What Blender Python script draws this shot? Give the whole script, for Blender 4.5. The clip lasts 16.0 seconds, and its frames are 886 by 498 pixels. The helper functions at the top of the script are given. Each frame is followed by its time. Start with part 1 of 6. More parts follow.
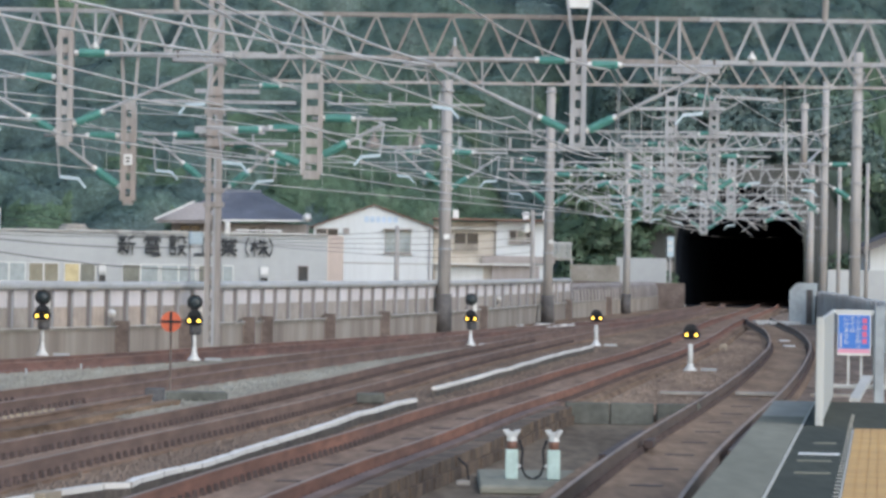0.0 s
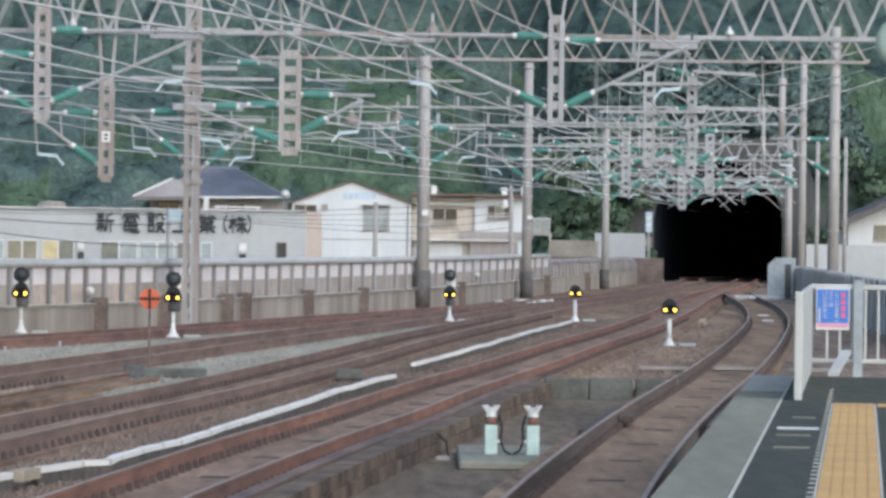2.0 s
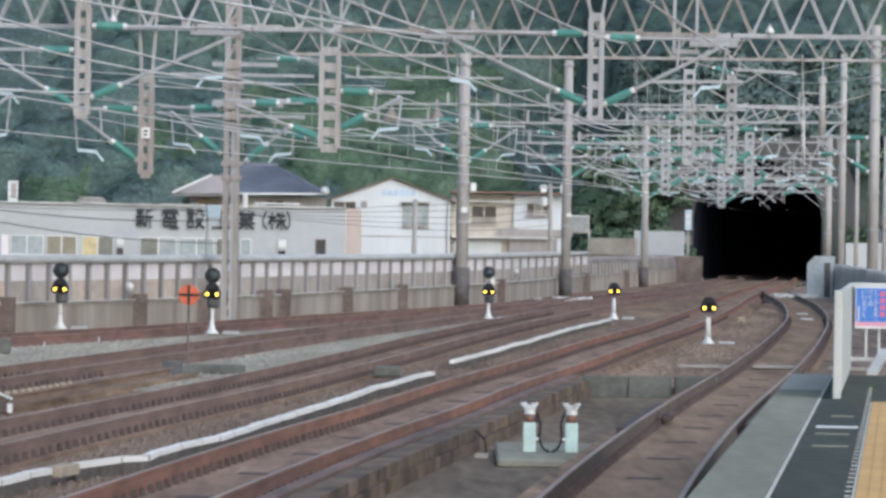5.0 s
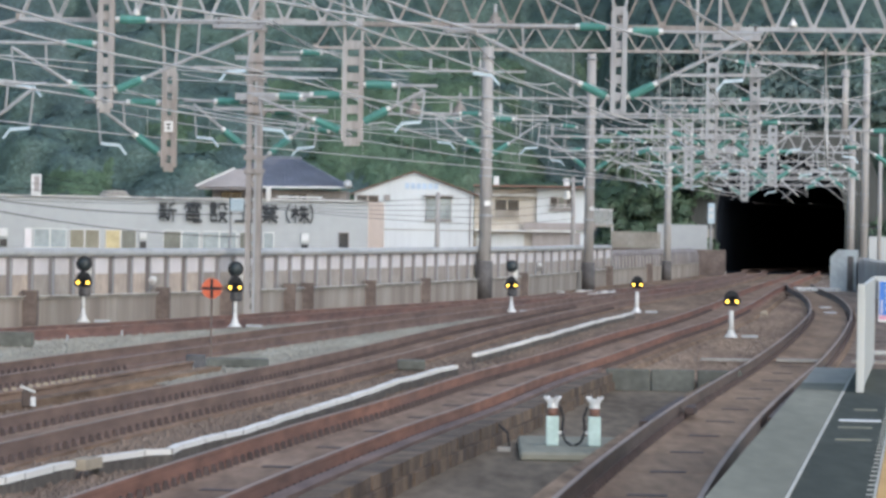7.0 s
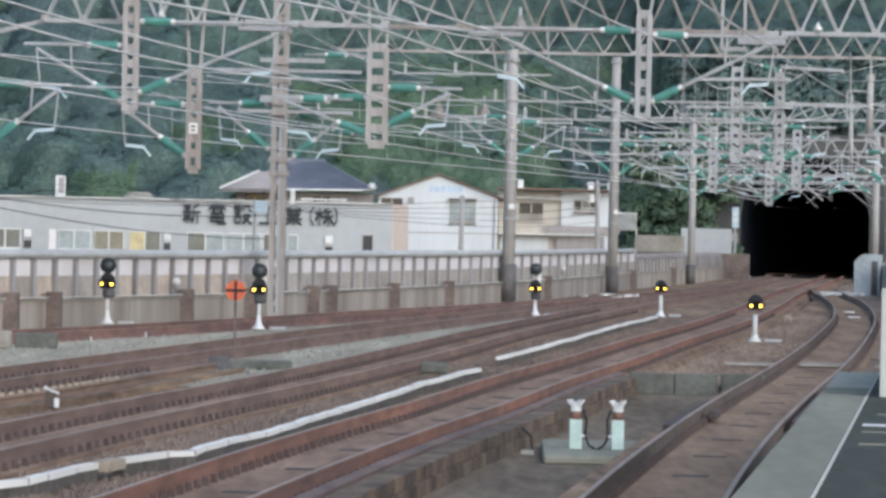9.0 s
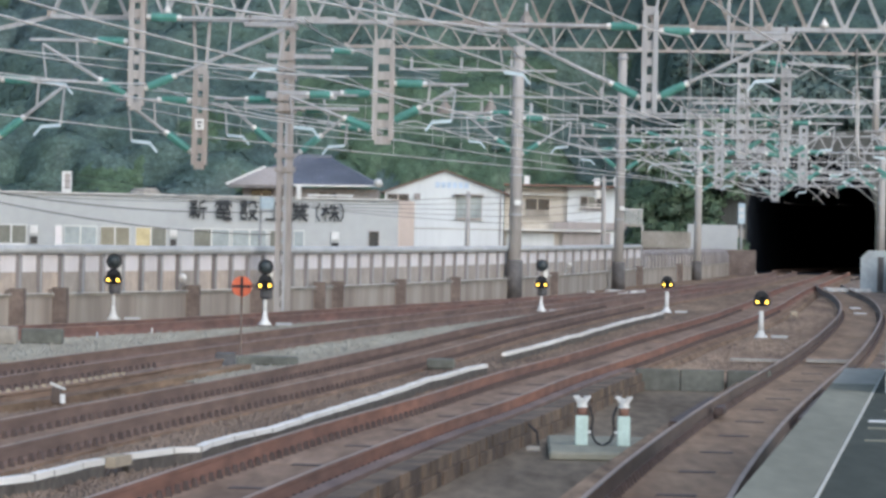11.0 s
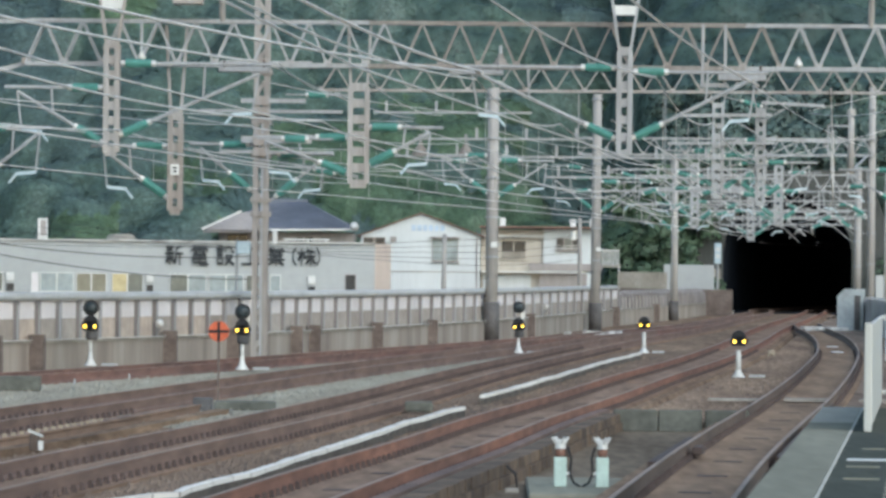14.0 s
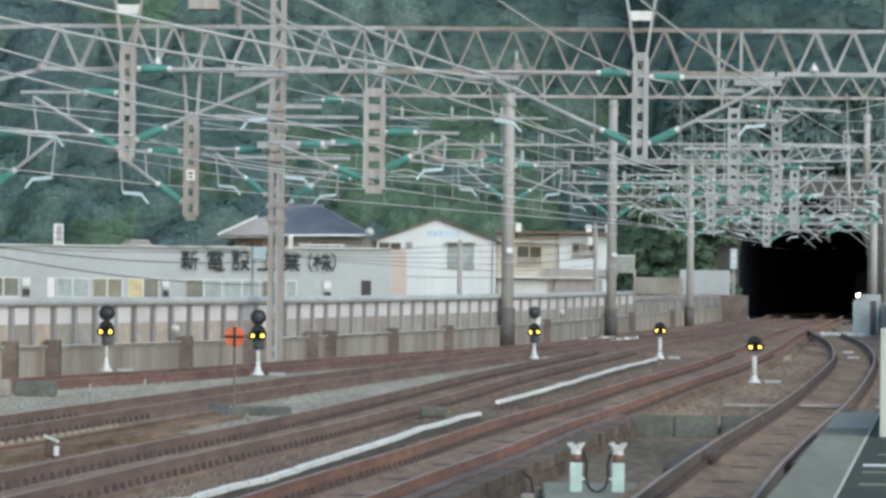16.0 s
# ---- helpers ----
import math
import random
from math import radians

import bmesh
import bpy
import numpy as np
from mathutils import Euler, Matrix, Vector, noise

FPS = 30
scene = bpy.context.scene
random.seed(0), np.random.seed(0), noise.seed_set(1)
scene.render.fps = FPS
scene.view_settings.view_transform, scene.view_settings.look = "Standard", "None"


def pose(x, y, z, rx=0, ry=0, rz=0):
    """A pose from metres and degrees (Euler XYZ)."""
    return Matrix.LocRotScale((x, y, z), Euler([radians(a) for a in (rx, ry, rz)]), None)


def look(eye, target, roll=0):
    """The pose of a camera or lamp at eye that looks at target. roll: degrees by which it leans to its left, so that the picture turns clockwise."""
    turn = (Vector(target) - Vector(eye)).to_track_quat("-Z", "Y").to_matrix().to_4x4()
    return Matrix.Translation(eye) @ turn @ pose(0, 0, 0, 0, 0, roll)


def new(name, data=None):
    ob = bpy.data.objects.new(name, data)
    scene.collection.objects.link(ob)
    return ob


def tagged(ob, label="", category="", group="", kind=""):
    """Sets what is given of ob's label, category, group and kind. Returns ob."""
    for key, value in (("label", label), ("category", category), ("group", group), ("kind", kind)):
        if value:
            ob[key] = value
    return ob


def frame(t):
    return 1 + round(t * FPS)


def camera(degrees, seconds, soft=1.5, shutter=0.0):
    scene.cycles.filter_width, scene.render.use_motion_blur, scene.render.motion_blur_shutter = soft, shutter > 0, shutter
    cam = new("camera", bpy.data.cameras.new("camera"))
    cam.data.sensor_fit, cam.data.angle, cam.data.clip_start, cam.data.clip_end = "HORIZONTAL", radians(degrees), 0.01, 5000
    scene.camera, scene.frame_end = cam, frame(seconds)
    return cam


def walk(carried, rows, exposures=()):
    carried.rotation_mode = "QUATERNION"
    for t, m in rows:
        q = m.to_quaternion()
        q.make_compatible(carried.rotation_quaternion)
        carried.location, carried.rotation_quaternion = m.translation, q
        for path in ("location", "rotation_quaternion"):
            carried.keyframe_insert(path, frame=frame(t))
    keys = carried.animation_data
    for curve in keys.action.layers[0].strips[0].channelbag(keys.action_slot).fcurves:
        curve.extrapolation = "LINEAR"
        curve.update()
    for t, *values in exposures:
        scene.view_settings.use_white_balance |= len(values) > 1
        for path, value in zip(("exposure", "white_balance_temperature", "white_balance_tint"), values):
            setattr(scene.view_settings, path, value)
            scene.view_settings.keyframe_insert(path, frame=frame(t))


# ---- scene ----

import itertools

# ---------------------------------------------------------------- camera
cam = camera(11.70, 16.0, soft=3.1)
EYE = (0.0, 0.0, 2.85)            # rail head is z = 0, the platform 1.15
AIM = [                            # seconds, yaw, pitch, roll
    (0, 0.0000, 0.1798, -1.000), (0.5, -0.0247, 0.0984, -0.840), (1, -0.1458, 0.0027, -0.751),
    (1.5, -0.2314, -0.0331, -0.719), (2, -0.2843, -0.1349, -0.787), (2.5, -0.1797, -0.1689, -0.861),
    (3, 0.0018, -0.1602, -0.919), (3.5, 0.1889, -0.1252, -1.016), (6, 0.3058, -0.2254, -0.941),
    (6.5, 0.4599, -0.2436, -0.959), (7, 0.5392, -0.2711, -0.999), (7.5, 0.6625, -0.2701, -1.045),
    (8, 0.8374, -0.2014, -1.106), (10.5, 0.7856, -0.3049, -1.358), (11, 0.9390, -0.2931, -1.253),
    (11.5, 1.1694, -0.2261, -1.158), (12, 1.3838, -0.1575, -1.015), (12.5, 1.4044, -0.0927, -0.840),
    (13, 1.2285, -0.0009, -0.718), (13.5, 0.9049, 0.1379, -0.626), (14, 0.6272, 0.2789, -0.656),
    (14.5, 0.6420, 0.3696, -0.686), (15, 0.7883, 0.4145, -0.785), (15.5, 0.9158, 0.3890, -0.754),
    (16, 0.8357, 0.3487, -0.662),
]
EXPOSURE = 0.77
walk(cam, [(t, pose(*EYE, 90 + p, r, w)) for t, w, p, r in AIM], exposures=[(0.0, EXPOSURE - 0.04, 6330, 12.5), (1.0, EXPOSURE + 0.05, 6330, 12.5), (11.5, EXPOSURE + 0.05, 6330, 12.5), (12.8, EXPOSURE, 6330, 12), (14.0, EXPOSURE, 6330, 5.5), (16.0, EXPOSURE, 6330, 4.5)])

# ---------------------------------------------------------------- light: overcast late afternoon
world = bpy.data.worlds.new("overcast_sky")
scene.world = world
world.use_nodes = True
wn = world.node_tree.nodes
sky = wn.new("ShaderNodeTexSky")
sky.sky_type, sky.sun_disc = "NISHITA", False
sky.sun_elevation, sky.sun_rotation = radians(29), radians(150)
sky.dust_density, sky.air_density = 1.0, 1.3
wn["Background"].inputs[1].default_value = 0.14
world.node_tree.links.new(sky.outputs[0], wn["Background"].inputs[0])
sun = new("sun", bpy.data.lights.new("sun", "SUN"))
sun.data.energy, sun.data.angle, sun.data.color = 1.45, radians(65), (0.98, 0.985, 1.0)
# from behind the camera's shoulder, high
sun.matrix_world = look((0, 0, 60), (-50 * math.sin(radians(150)), -50 * math.cos(radians(150)), 60 - 50 * math.tan(radians(29))))


# ---------------------------------------------------------------- materials
def mat(name, col, rough=0.8, metal=0.0, vary=0.25, scale=1.5, fine=12.0, bump=0.15, second=None, streak=False, piece=False, spec=0.3, blot=0.5, along=False):
    """Surface with two scales of variation: broad stains and fine grain."""
    m = bpy.data.materials.new(name)
    m.use_nodes = True
    n, l = m.node_tree.nodes, m.node_tree.links
    b = n["Principled BSDF"]
    b.inputs["Roughness"].default_value, b.inputs["Metallic"].default_value = rough, metal
    b.inputs["Specular IOR Level"].default_value = spec
    geo = n.new("ShaderNodeNewGeometry")
    src = geo.outputs["Position"]
    if streak:
        mp = n.new("ShaderNodeMapping")
        mp.inputs["Scale"].default_value = (1, 1, 0.12)
        l.new(src, mp.inputs[0])
        src = mp.outputs[0]
    if along:                       # dirt drawn out along the line of the tracks
        mp = n.new("ShaderNodeMapping")
        mp.inputs["Scale"].default_value = (1, 0.13, 1)
        mp.inputs["Rotation"].default_value = (0, 0, 0.1)
        l.new(src, mp.inputs[0])
        src = mp.outputs[0]
    big, small = n.new("ShaderNodeTexNoise"), n.new("ShaderNodeTexNoise")
    for t, s in ((big, scale), (small, fine)):
        t.inputs["Scale"].default_value, t.inputs["Detail"].default_value = s, 5
        l.new(src, t.inputs["Vector"])
    ramp = n.new("ShaderNodeMapRange")
    ramp.inputs[1].default_value, ramp.inputs[2].default_value = 0.35, 0.35 + 0.6 * blot
    l.new(big.outputs[0], ramp.inputs[0])
    mix = n.new("ShaderNodeMix")
    mix.data_type = "RGBA"
    sec = second or tuple(c * (1 - vary * 1.6) for c in col)
    mix.inputs[6].default_value, mix.inputs[7].default_value = (*col, 1), (*sec, 1)
    l.new(ramp.outputs[0], mix.inputs[0])
    g = n.new("ShaderNodeMapRange")
    g.inputs[1].default_value, g.inputs[2].default_value = 0.25, 0.75
    g.inputs[3].default_value, g.inputs[4].default_value = 1 - vary, 1 + vary
    l.new(small.outputs[0], g.inputs[0])
    mul = n.new("ShaderNodeVectorMath")
    mul.operation = "SCALE"
    l.new(mix.outputs[2], mul.inputs[0])
    l.new(g.outputs[0], mul.inputs["Scale"])
    out = mul.outputs[0]
    if piece:
        rnd = n.new("ShaderNodeObjectInfo").outputs["Random"] if piece == "object" else geo.outputs["Random Per Island"]
        pr = n.new("ShaderNodeMapRange")
        pr.inputs[3].default_value, pr.inputs[4].default_value = 0.72, 1.28
        l.new(rnd, pr.inputs[0])
        m2 = n.new("ShaderNodeVectorMath")
        m2.operation = "SCALE"
        l.new(out, m2.inputs[0])
        l.new(pr.outputs[0], m2.inputs["Scale"])
        out = m2.outputs[0]
    l.new(out, b.inputs["Base Color"])
    if bump:
        bp = n.new("ShaderNodeBump")
        bp.inputs["Strength"].default_value, bp.inputs["Distance"].default_value = bump, 0.02
        l.new(small.outputs[0], bp.inputs["Height"])
        l.new(bp.outputs[0], b.inputs["Normal"])
    return m


def leafy(name, col, second):
    """Leaves that let some light through."""
    m = mat(name, col, 0.42, 0, 0.22, 0.09, 0.8, 0, second=second, piece=True, spec=0.3)
    n, l = m.node_tree.nodes, m.node_tree.links
    tr, mx, b = n.new("ShaderNodeBsdfTranslucent"), n.new("ShaderNodeMixShader"), n["Principled BSDF"]
    mx.inputs[0].default_value = 0.2
    l.new(b.inputs["Base Color"].links[0].from_socket, tr.inputs["Color"])
    l.new(b.outputs[0], mx.inputs[1])
    l.new(tr.outputs[0], mx.inputs[2])
    l.new(mx.outputs[0], n["Material Output"].inputs[0])
    return m


def glow(name, col, strength):
    m = bpy.data.materials.new(name)
    m.use_nodes = True
    b = m.node_tree.nodes["Principled BSDF"]
    b.inputs["Base Color"].default_value = (*col, 1)
    b.inputs["Emission Color"].default_value, b.inputs["Emission Strength"].default_value = (*col, 1), strength
    return m


def glass(name, col, rough=0.08):
    """Window glass seen against dark rooms: a dark glossy sheet."""
    m = mat(name, col, rough, 0, 0.15, 0.6, 3, 0, spec=0.5)
    return m


BALLAST = mat("ballast_brown", (0.245, 0.172, 0.118), 0.95, 0, 0.5, 0.8, 5, 0.6, second=(0.132, 0.09, 0.064), along=True, spec=0.1)
BALLAST_PALE = mat("ballast_pale", (0.31, 0.295, 0.235), 0.95, 0, 0.45, 1.0, 6, 0.6, second=(0.215, 0.195, 0.155), along=True)
EARTH = mat("earth", (0.21, 0.165, 0.122), 0.95, 0, 0.3, 0.3, 6, 0.5, along=True)
SLAB = mat("track_concrete", (0.272, 0.19, 0.138), 0.9, 0, 0.28, 1.1, 5, 0.2, second=(0.162, 0.109, 0.078), along=True, spec=0.1)
PIT = mat("pit_concrete", (0.205, 0.166, 0.124), 0.95, 0, 0.3, 0.5, 5, 0.25, second=(0.12, 0.096, 0.072), along=True, spec=0.05)
CONCRETE = mat("concrete", (0.30, 0.285, 0.255), 0.9, 0, 0.2, 0.6, 7, 0.2, second=(0.20, 0.18, 0.155))
CONCRETE_DARK = mat("damp_concrete", (0.125, 0.13, 0.115), 0.9, 0, 0.25, 1.2, 7, 0.25, second=(0.08, 0.083, 0.073))
SILL = mat("dark_sill", (0.12, 0.105, 0.09), 0.92, 0, 0.35, 1.2, 7, 0.3, second=(0.07, 0.062, 0.055))
PARAPET = mat("stained_parapet", (0.325, 0.295, 0.258), 0.92, 0, 0.14, 0.55, 3, 0.2, second=(0.20, 0.17, 0.148), streak=True)
RUST = mat("rail_rust", (0.172, 0.115, 0.093), 0.8, 0.0, 0.3, 1.2, 5, 0.2, second=(0.125, 0.085, 0.072), along=True)
RUST_RED = mat("rail_red_rust", (0.222, 0.108, 0.075), 0.8, 0.0, 0.35, 0.6, 5, 0.2, second=(0.145, 0.083, 0.066), along=True)
OLD_RUST = mat("old_ochre_rust", (0.222, 0.148, 0.108), 0.85, 0.0, 0.3, 1.2, 5, 0.2, second=(0.155, 0.105, 0.08), along=True)
MAST_RUST = mat("rusted_mast_steel", (0.312, 0.303, 0.294), 0.75, 0.0, 0.2, 1.6, 9, 0.15, second=(0.245, 0.222, 0.208), streak=True)
RAIL_TOP = mat("rail_worn_top", (0.31, 0.235, 0.19), 0.6, 0.1, 0.2, 1, 5, 0.1, along=True)
IRON = mat("fastener_iron", (0.085, 0.062, 0.056), 0.75, 0.1, 0.2, 2, 20, 0.2)
STEEL = mat("weathered_galvanised", (0.322, 0.340, 0.354), 0.65, 0.0, 0.15, 1.4, 9, 0.1, second=(0.264, 0.264, 0.267), streak=True)
STEEL_RUST = mat("steel_rusted", (0.32, 0.313, 0.306), 0.75, 0.0, 0.2, 1.6, 9, 0.15, second=(0.248, 0.218, 0.20), streak=True)
POLE = mat("pole_concrete", (0.335, 0.326, 0.315), 0.85, 0, 0.15, 1.0, 9, 0.1, second=(0.265, 0.252, 0.241), streak=True)
POLE_DARK = mat("pole_base_paint", (0.11, 0.105, 0.105), 0.8, 0, 0.25, 1.5, 9, 0.1)
WIRE = mat("bronze_wire", (0.60, 0.595, 0.58), 0.6, 0.0, 0.1, 1, 5, 0)
WIRE_DARK = mat("black_cable", (0.05, 0.05, 0.052), 0.6, 0, 0.1, 1, 5, 0)
GREEN = mat("green_insulator", (0.08, 0.255, 0.22), 0.55, 0, 0.12, 2, 10, 0, spec=0.4)
ARM = mat("pale_blue_arm", (0.42, 0.52, 0.58), 0.5, 0.2, 0.1, 2, 10, 0)
FITTING = mat("insulator_cap", (0.62, 0.62, 0.60), 0.5, 0.3, 0.1, 2, 10, 0)
WHITE = mat("white_paint", (0.595, 0.605, 0.60), 0.6, 0, 0.06, 1.2, 8, 0.03, second=(0.49, 0.495, 0.48))
WHITE_TROUGH = mat("white_trough", (0.72, 0.70, 0.655), 0.7, 0, 0.06, 1.0, 4, 0.05, second=(0.60, 0.575, 0.53), along=True, spec=0.1)
CASE = mat("dull_grey_case", (0.10, 0.10, 0.105), 0.65, 0.1, 0.25, 2, 9, 0.05)
TAN = mat("tan_cover", (0.34, 0.29, 0.22), 0.9, 0, 0.15, 1.5, 8, 0.1)
BLACK = mat("matt_black", (0.018, 0.019, 0.022), 0.7, 0, 0.15, 2, 9, 0.05)
FENCE_WHITE = mat("fence_white", (0.45, 0.463, 0.45), 0.6, 0, 0.06, 1.2, 8, 0.03, second=(0.375, 0.385, 0.366), streak=True)
ORANGE = mat("orange_board", (0.54, 0.125, 0.062), 0.7, 0, 0.12, 2, 9, 0)
BLUE = mat("blue_sign", (0.055, 0.17, 0.50), 0.5, 0, 0.06, 2, 9, 0)
PINK = mat("pink_band", (0.60, 0.28, 0.38), 0.5, 0, 0.06, 2, 9, 0)
ASPHALT = mat("platform_asphalt", (0.062, 0.066, 0.052), 0.92, 0, 0.2, 0.8, 8, 0.25, second=(0.046, 0.050, 0.040), along=True, spec=0.15)
COPING = mat("platform_coping", (0.238, 0.232, 0.185), 0.95, 0, 0.12, 0.7, 6, 0.1, second=(0.188, 0.185, 0.148), along=True, spec=0.05)
TACTILE = mat("tactile_yellow", (0.56, 0.335, 0.12), 0.75, 0, 0.1, 1.2, 9, 0.1, second=(0.48, 0.285, 0.105))
TACTILE_EDGE = mat("tactile_border", (0.50, 0.48, 0.42), 0.8, 0, 0.1, 1.5, 9, 0.1)
PALE_GREEN = mat("pale_green_box", (0.46, 0.58, 0.53), 0.6, 0, 0.1, 3, 15, 0.05)
BLUEGREY = mat("bluegrey_sheet", (0.37, 0.42, 0.445), 0.65, 0.1, 0.15, 0.8, 6, 0.1, second=(0.26, 0.29, 0.305))
STUCCO = mat("pale_grey_facade", (0.37, 0.39, 0.395), 0.85, 0, 0.05, 0.15, 2, 0.05, second=(0.325, 0.342, 0.345))
# lighter and pinker than the front: sunlight on the end wall as colour
STUCCO_SUNLIT = mat("sunlit_facade", (0.58, 0.49, 0.43), 0.85, 0, 0.06, 0.4, 4, 0.05)
HOUSE_WHITE = mat("white_siding", (0.54, 0.572, 0.58), 0.8, 0, 0.05, 0.3, 4, 0.05, second=(0.475, 0.503, 0.512), streak=True)
BEIGE = mat("beige_mortar", (0.47, 0.44, 0.385), 0.9, 0, 0.1, 0.4, 4, 0.1, second=(0.37, 0.34, 0.295), streak=True)
GREYWALL = mat("grey_wall", (0.30, 0.275, 0.265), 0.9, 0, 0.1, 0.4, 4, 0.1, streak=True)
TILE_BLUE = mat("blue_grey_tile", (0.135, 0.15, 0.185), 0.6, 0, 0.15, 0.6, 5, 0.1)
BROWN_TRIM = mat("brown_trim", (0.22, 0.13, 0.10), 0.8, 0, 0.15, 0.8, 5, 0.1)
TUBE = mat("pale_grey_tube", (0.43, 0.445, 0.45), 0.6, 0.0, 0.1, 0.8, 6, 0.05, second=(0.35, 0.36, 0.36))
FENCE_STEEL = mat("dull_fence_steel", (0.225, 0.215, 0.22), 0.7, 0.1, 0.2, 1.2, 8, 0.1, second=(0.165, 0.152, 0.15), streak=True)
INK = mat("letter_black", (0.03, 0.035, 0.04), 0.6, 0, 0.15, 1, 5, 0)
BLUE_PALE = mat("faded_blue_letter", (0.42, 0.52, 0.64), 0.7, 0, 0.1, 1, 5, 0)
PANE = glass("window_glass", (0.16, 0.172, 0.155))
PANE_PALE = glass("curtained_glass", (0.30, 0.35, 0.36))
PANE_YELLOW = glass("yellow_curtain_glass", (0.52, 0.45, 0.27))
PANE_OLIVE = glass("olive_blind_glass", (0.235, 0.228, 0.18))
PANE_DARK = glass("dark_glass", (0.045, 0.05, 0.055))
FROST = mat("frosted_panel", (0.63, 0.605, 0.62), 0.6, 0, 0.06, 0.5, 4, 0, second=(0.54, 0.515, 0.52))
BUFF = mat("buff_panel", (0.355, 0.322, 0.29), 0.8, 0, 0.15, 0.6, 4, 0.05, second=(0.265, 0.233, 0.208))
# near-black blue puts the tunnel's gloom and haze into the lining colour
LINING = mat("shade_dark_lining", (0.020, 0.026, 0.036), 1.0, 0, 0.2, 0.3, 3, 0.2, second=(0.016, 0.02, 0.028), spec=0.0)
PORTAL = mat("portal_stone", (0.088, 0.09, 0.086), 0.95, 0, 0.3, 0.5, 4, 0.3, second=(0.05, 0.055, 0.052), streak=True, spec=0.1)
LEAF = leafy("leaves", (0.096, 0.152, 0.122), (0.096, 0.142, 0.14))
LEAF_LIGHT = leafy("leaves_light", (0.098, 0.156, 0.094), (0.082, 0.132, 0.086))
LEAF_DEEP = leafy("evergreen_leaves", (0.050, 0.084, 0.073), (0.046, 0.072, 0.064))
BROWN_BLOCK = mat("brown_block", (0.152, 0.122, 0.108), 0.9, 0, 0.25, 1.2, 7, 0.25, second=(0.098, 0.078, 0.07))
UNDERGROWTH = mat("undergrowth", (0.10, 0.145, 0.115), 0.95, 0, 0.4, 0.2, 1.5, 0.5)
# grease and the shadow on the rail's inner side, both in the colour
RUST_DARK = mat("greasy_shadowed_rail", (0.12, 0.088, 0.072), 0.7, 0.0, 0.3, 1.2, 5, 0.2, second=(0.075, 0.057, 0.049), along=True)
BEAM_RUST = mat("brown_rusted_beam", (0.235, 0.22, 0.207), 0.8, 0.0, 0.2, 1.6, 9, 0.15, second=(0.185, 0.162, 0.148), streak=True)
KERB_STONE = mat("stained_kerb_stone", (0.15, 0.106, 0.072), 0.92, 0, 0.3, 1.4, 7, 0.3, second=(0.078, 0.058, 0.046), piece="object")
PEACH = mat("peach_panel", (0.46, 0.385, 0.325), 0.8, 0, 0.15, 0.9, 4, 0.05, second=(0.31, 0.268, 0.235))
SLATE_LENS = mat("unlit_signal_lens", (0.035, 0.047, 0.052), 0.35, 0, 0.15, 2, 9, 0)
MIRROR_BACK = mat("pale_green_enamel", (0.235, 0.30, 0.27), 0.5, 0, 0.05, 0.8, 6, 0)
DUSTY_SLAB = mat("dusty_concrete", (0.258, 0.18, 0.122), 0.92, 0, 0.25, 0.9, 5, 0.2, second=(0.168, 0.115, 0.08), along=True, spec=0.1)
BALLAST_DRY = mat("dry_ballast", (0.25, 0.188, 0.142), 0.95, 0, 0.5, 0.5, 5, 0.6, second=(0.152, 0.113, 0.09), along=True, spec=0.1)
YARD_RUST = mat("dark_red_rail", (0.178, 0.098, 0.08), 0.8, 0.0, 0.3, 1.0, 5, 0.2, second=(0.12, 0.075, 0.065), along=True)
# newer end slab, also lightened and warmed to offset the fence's shadow
COPING_NEW = mat("newer_lightened_coping", (0.36, 0.35, 0.305), 0.9, 0, 0.1, 0.7, 6, 0.1, along=True, spec=0.1)
AMBER = glow("amber_lamp", (1.0, 0.60, 0.06), 3.0)
HEADLIGHT = glow("headlight", (1.0, 0.86, 0.66), 14.0)


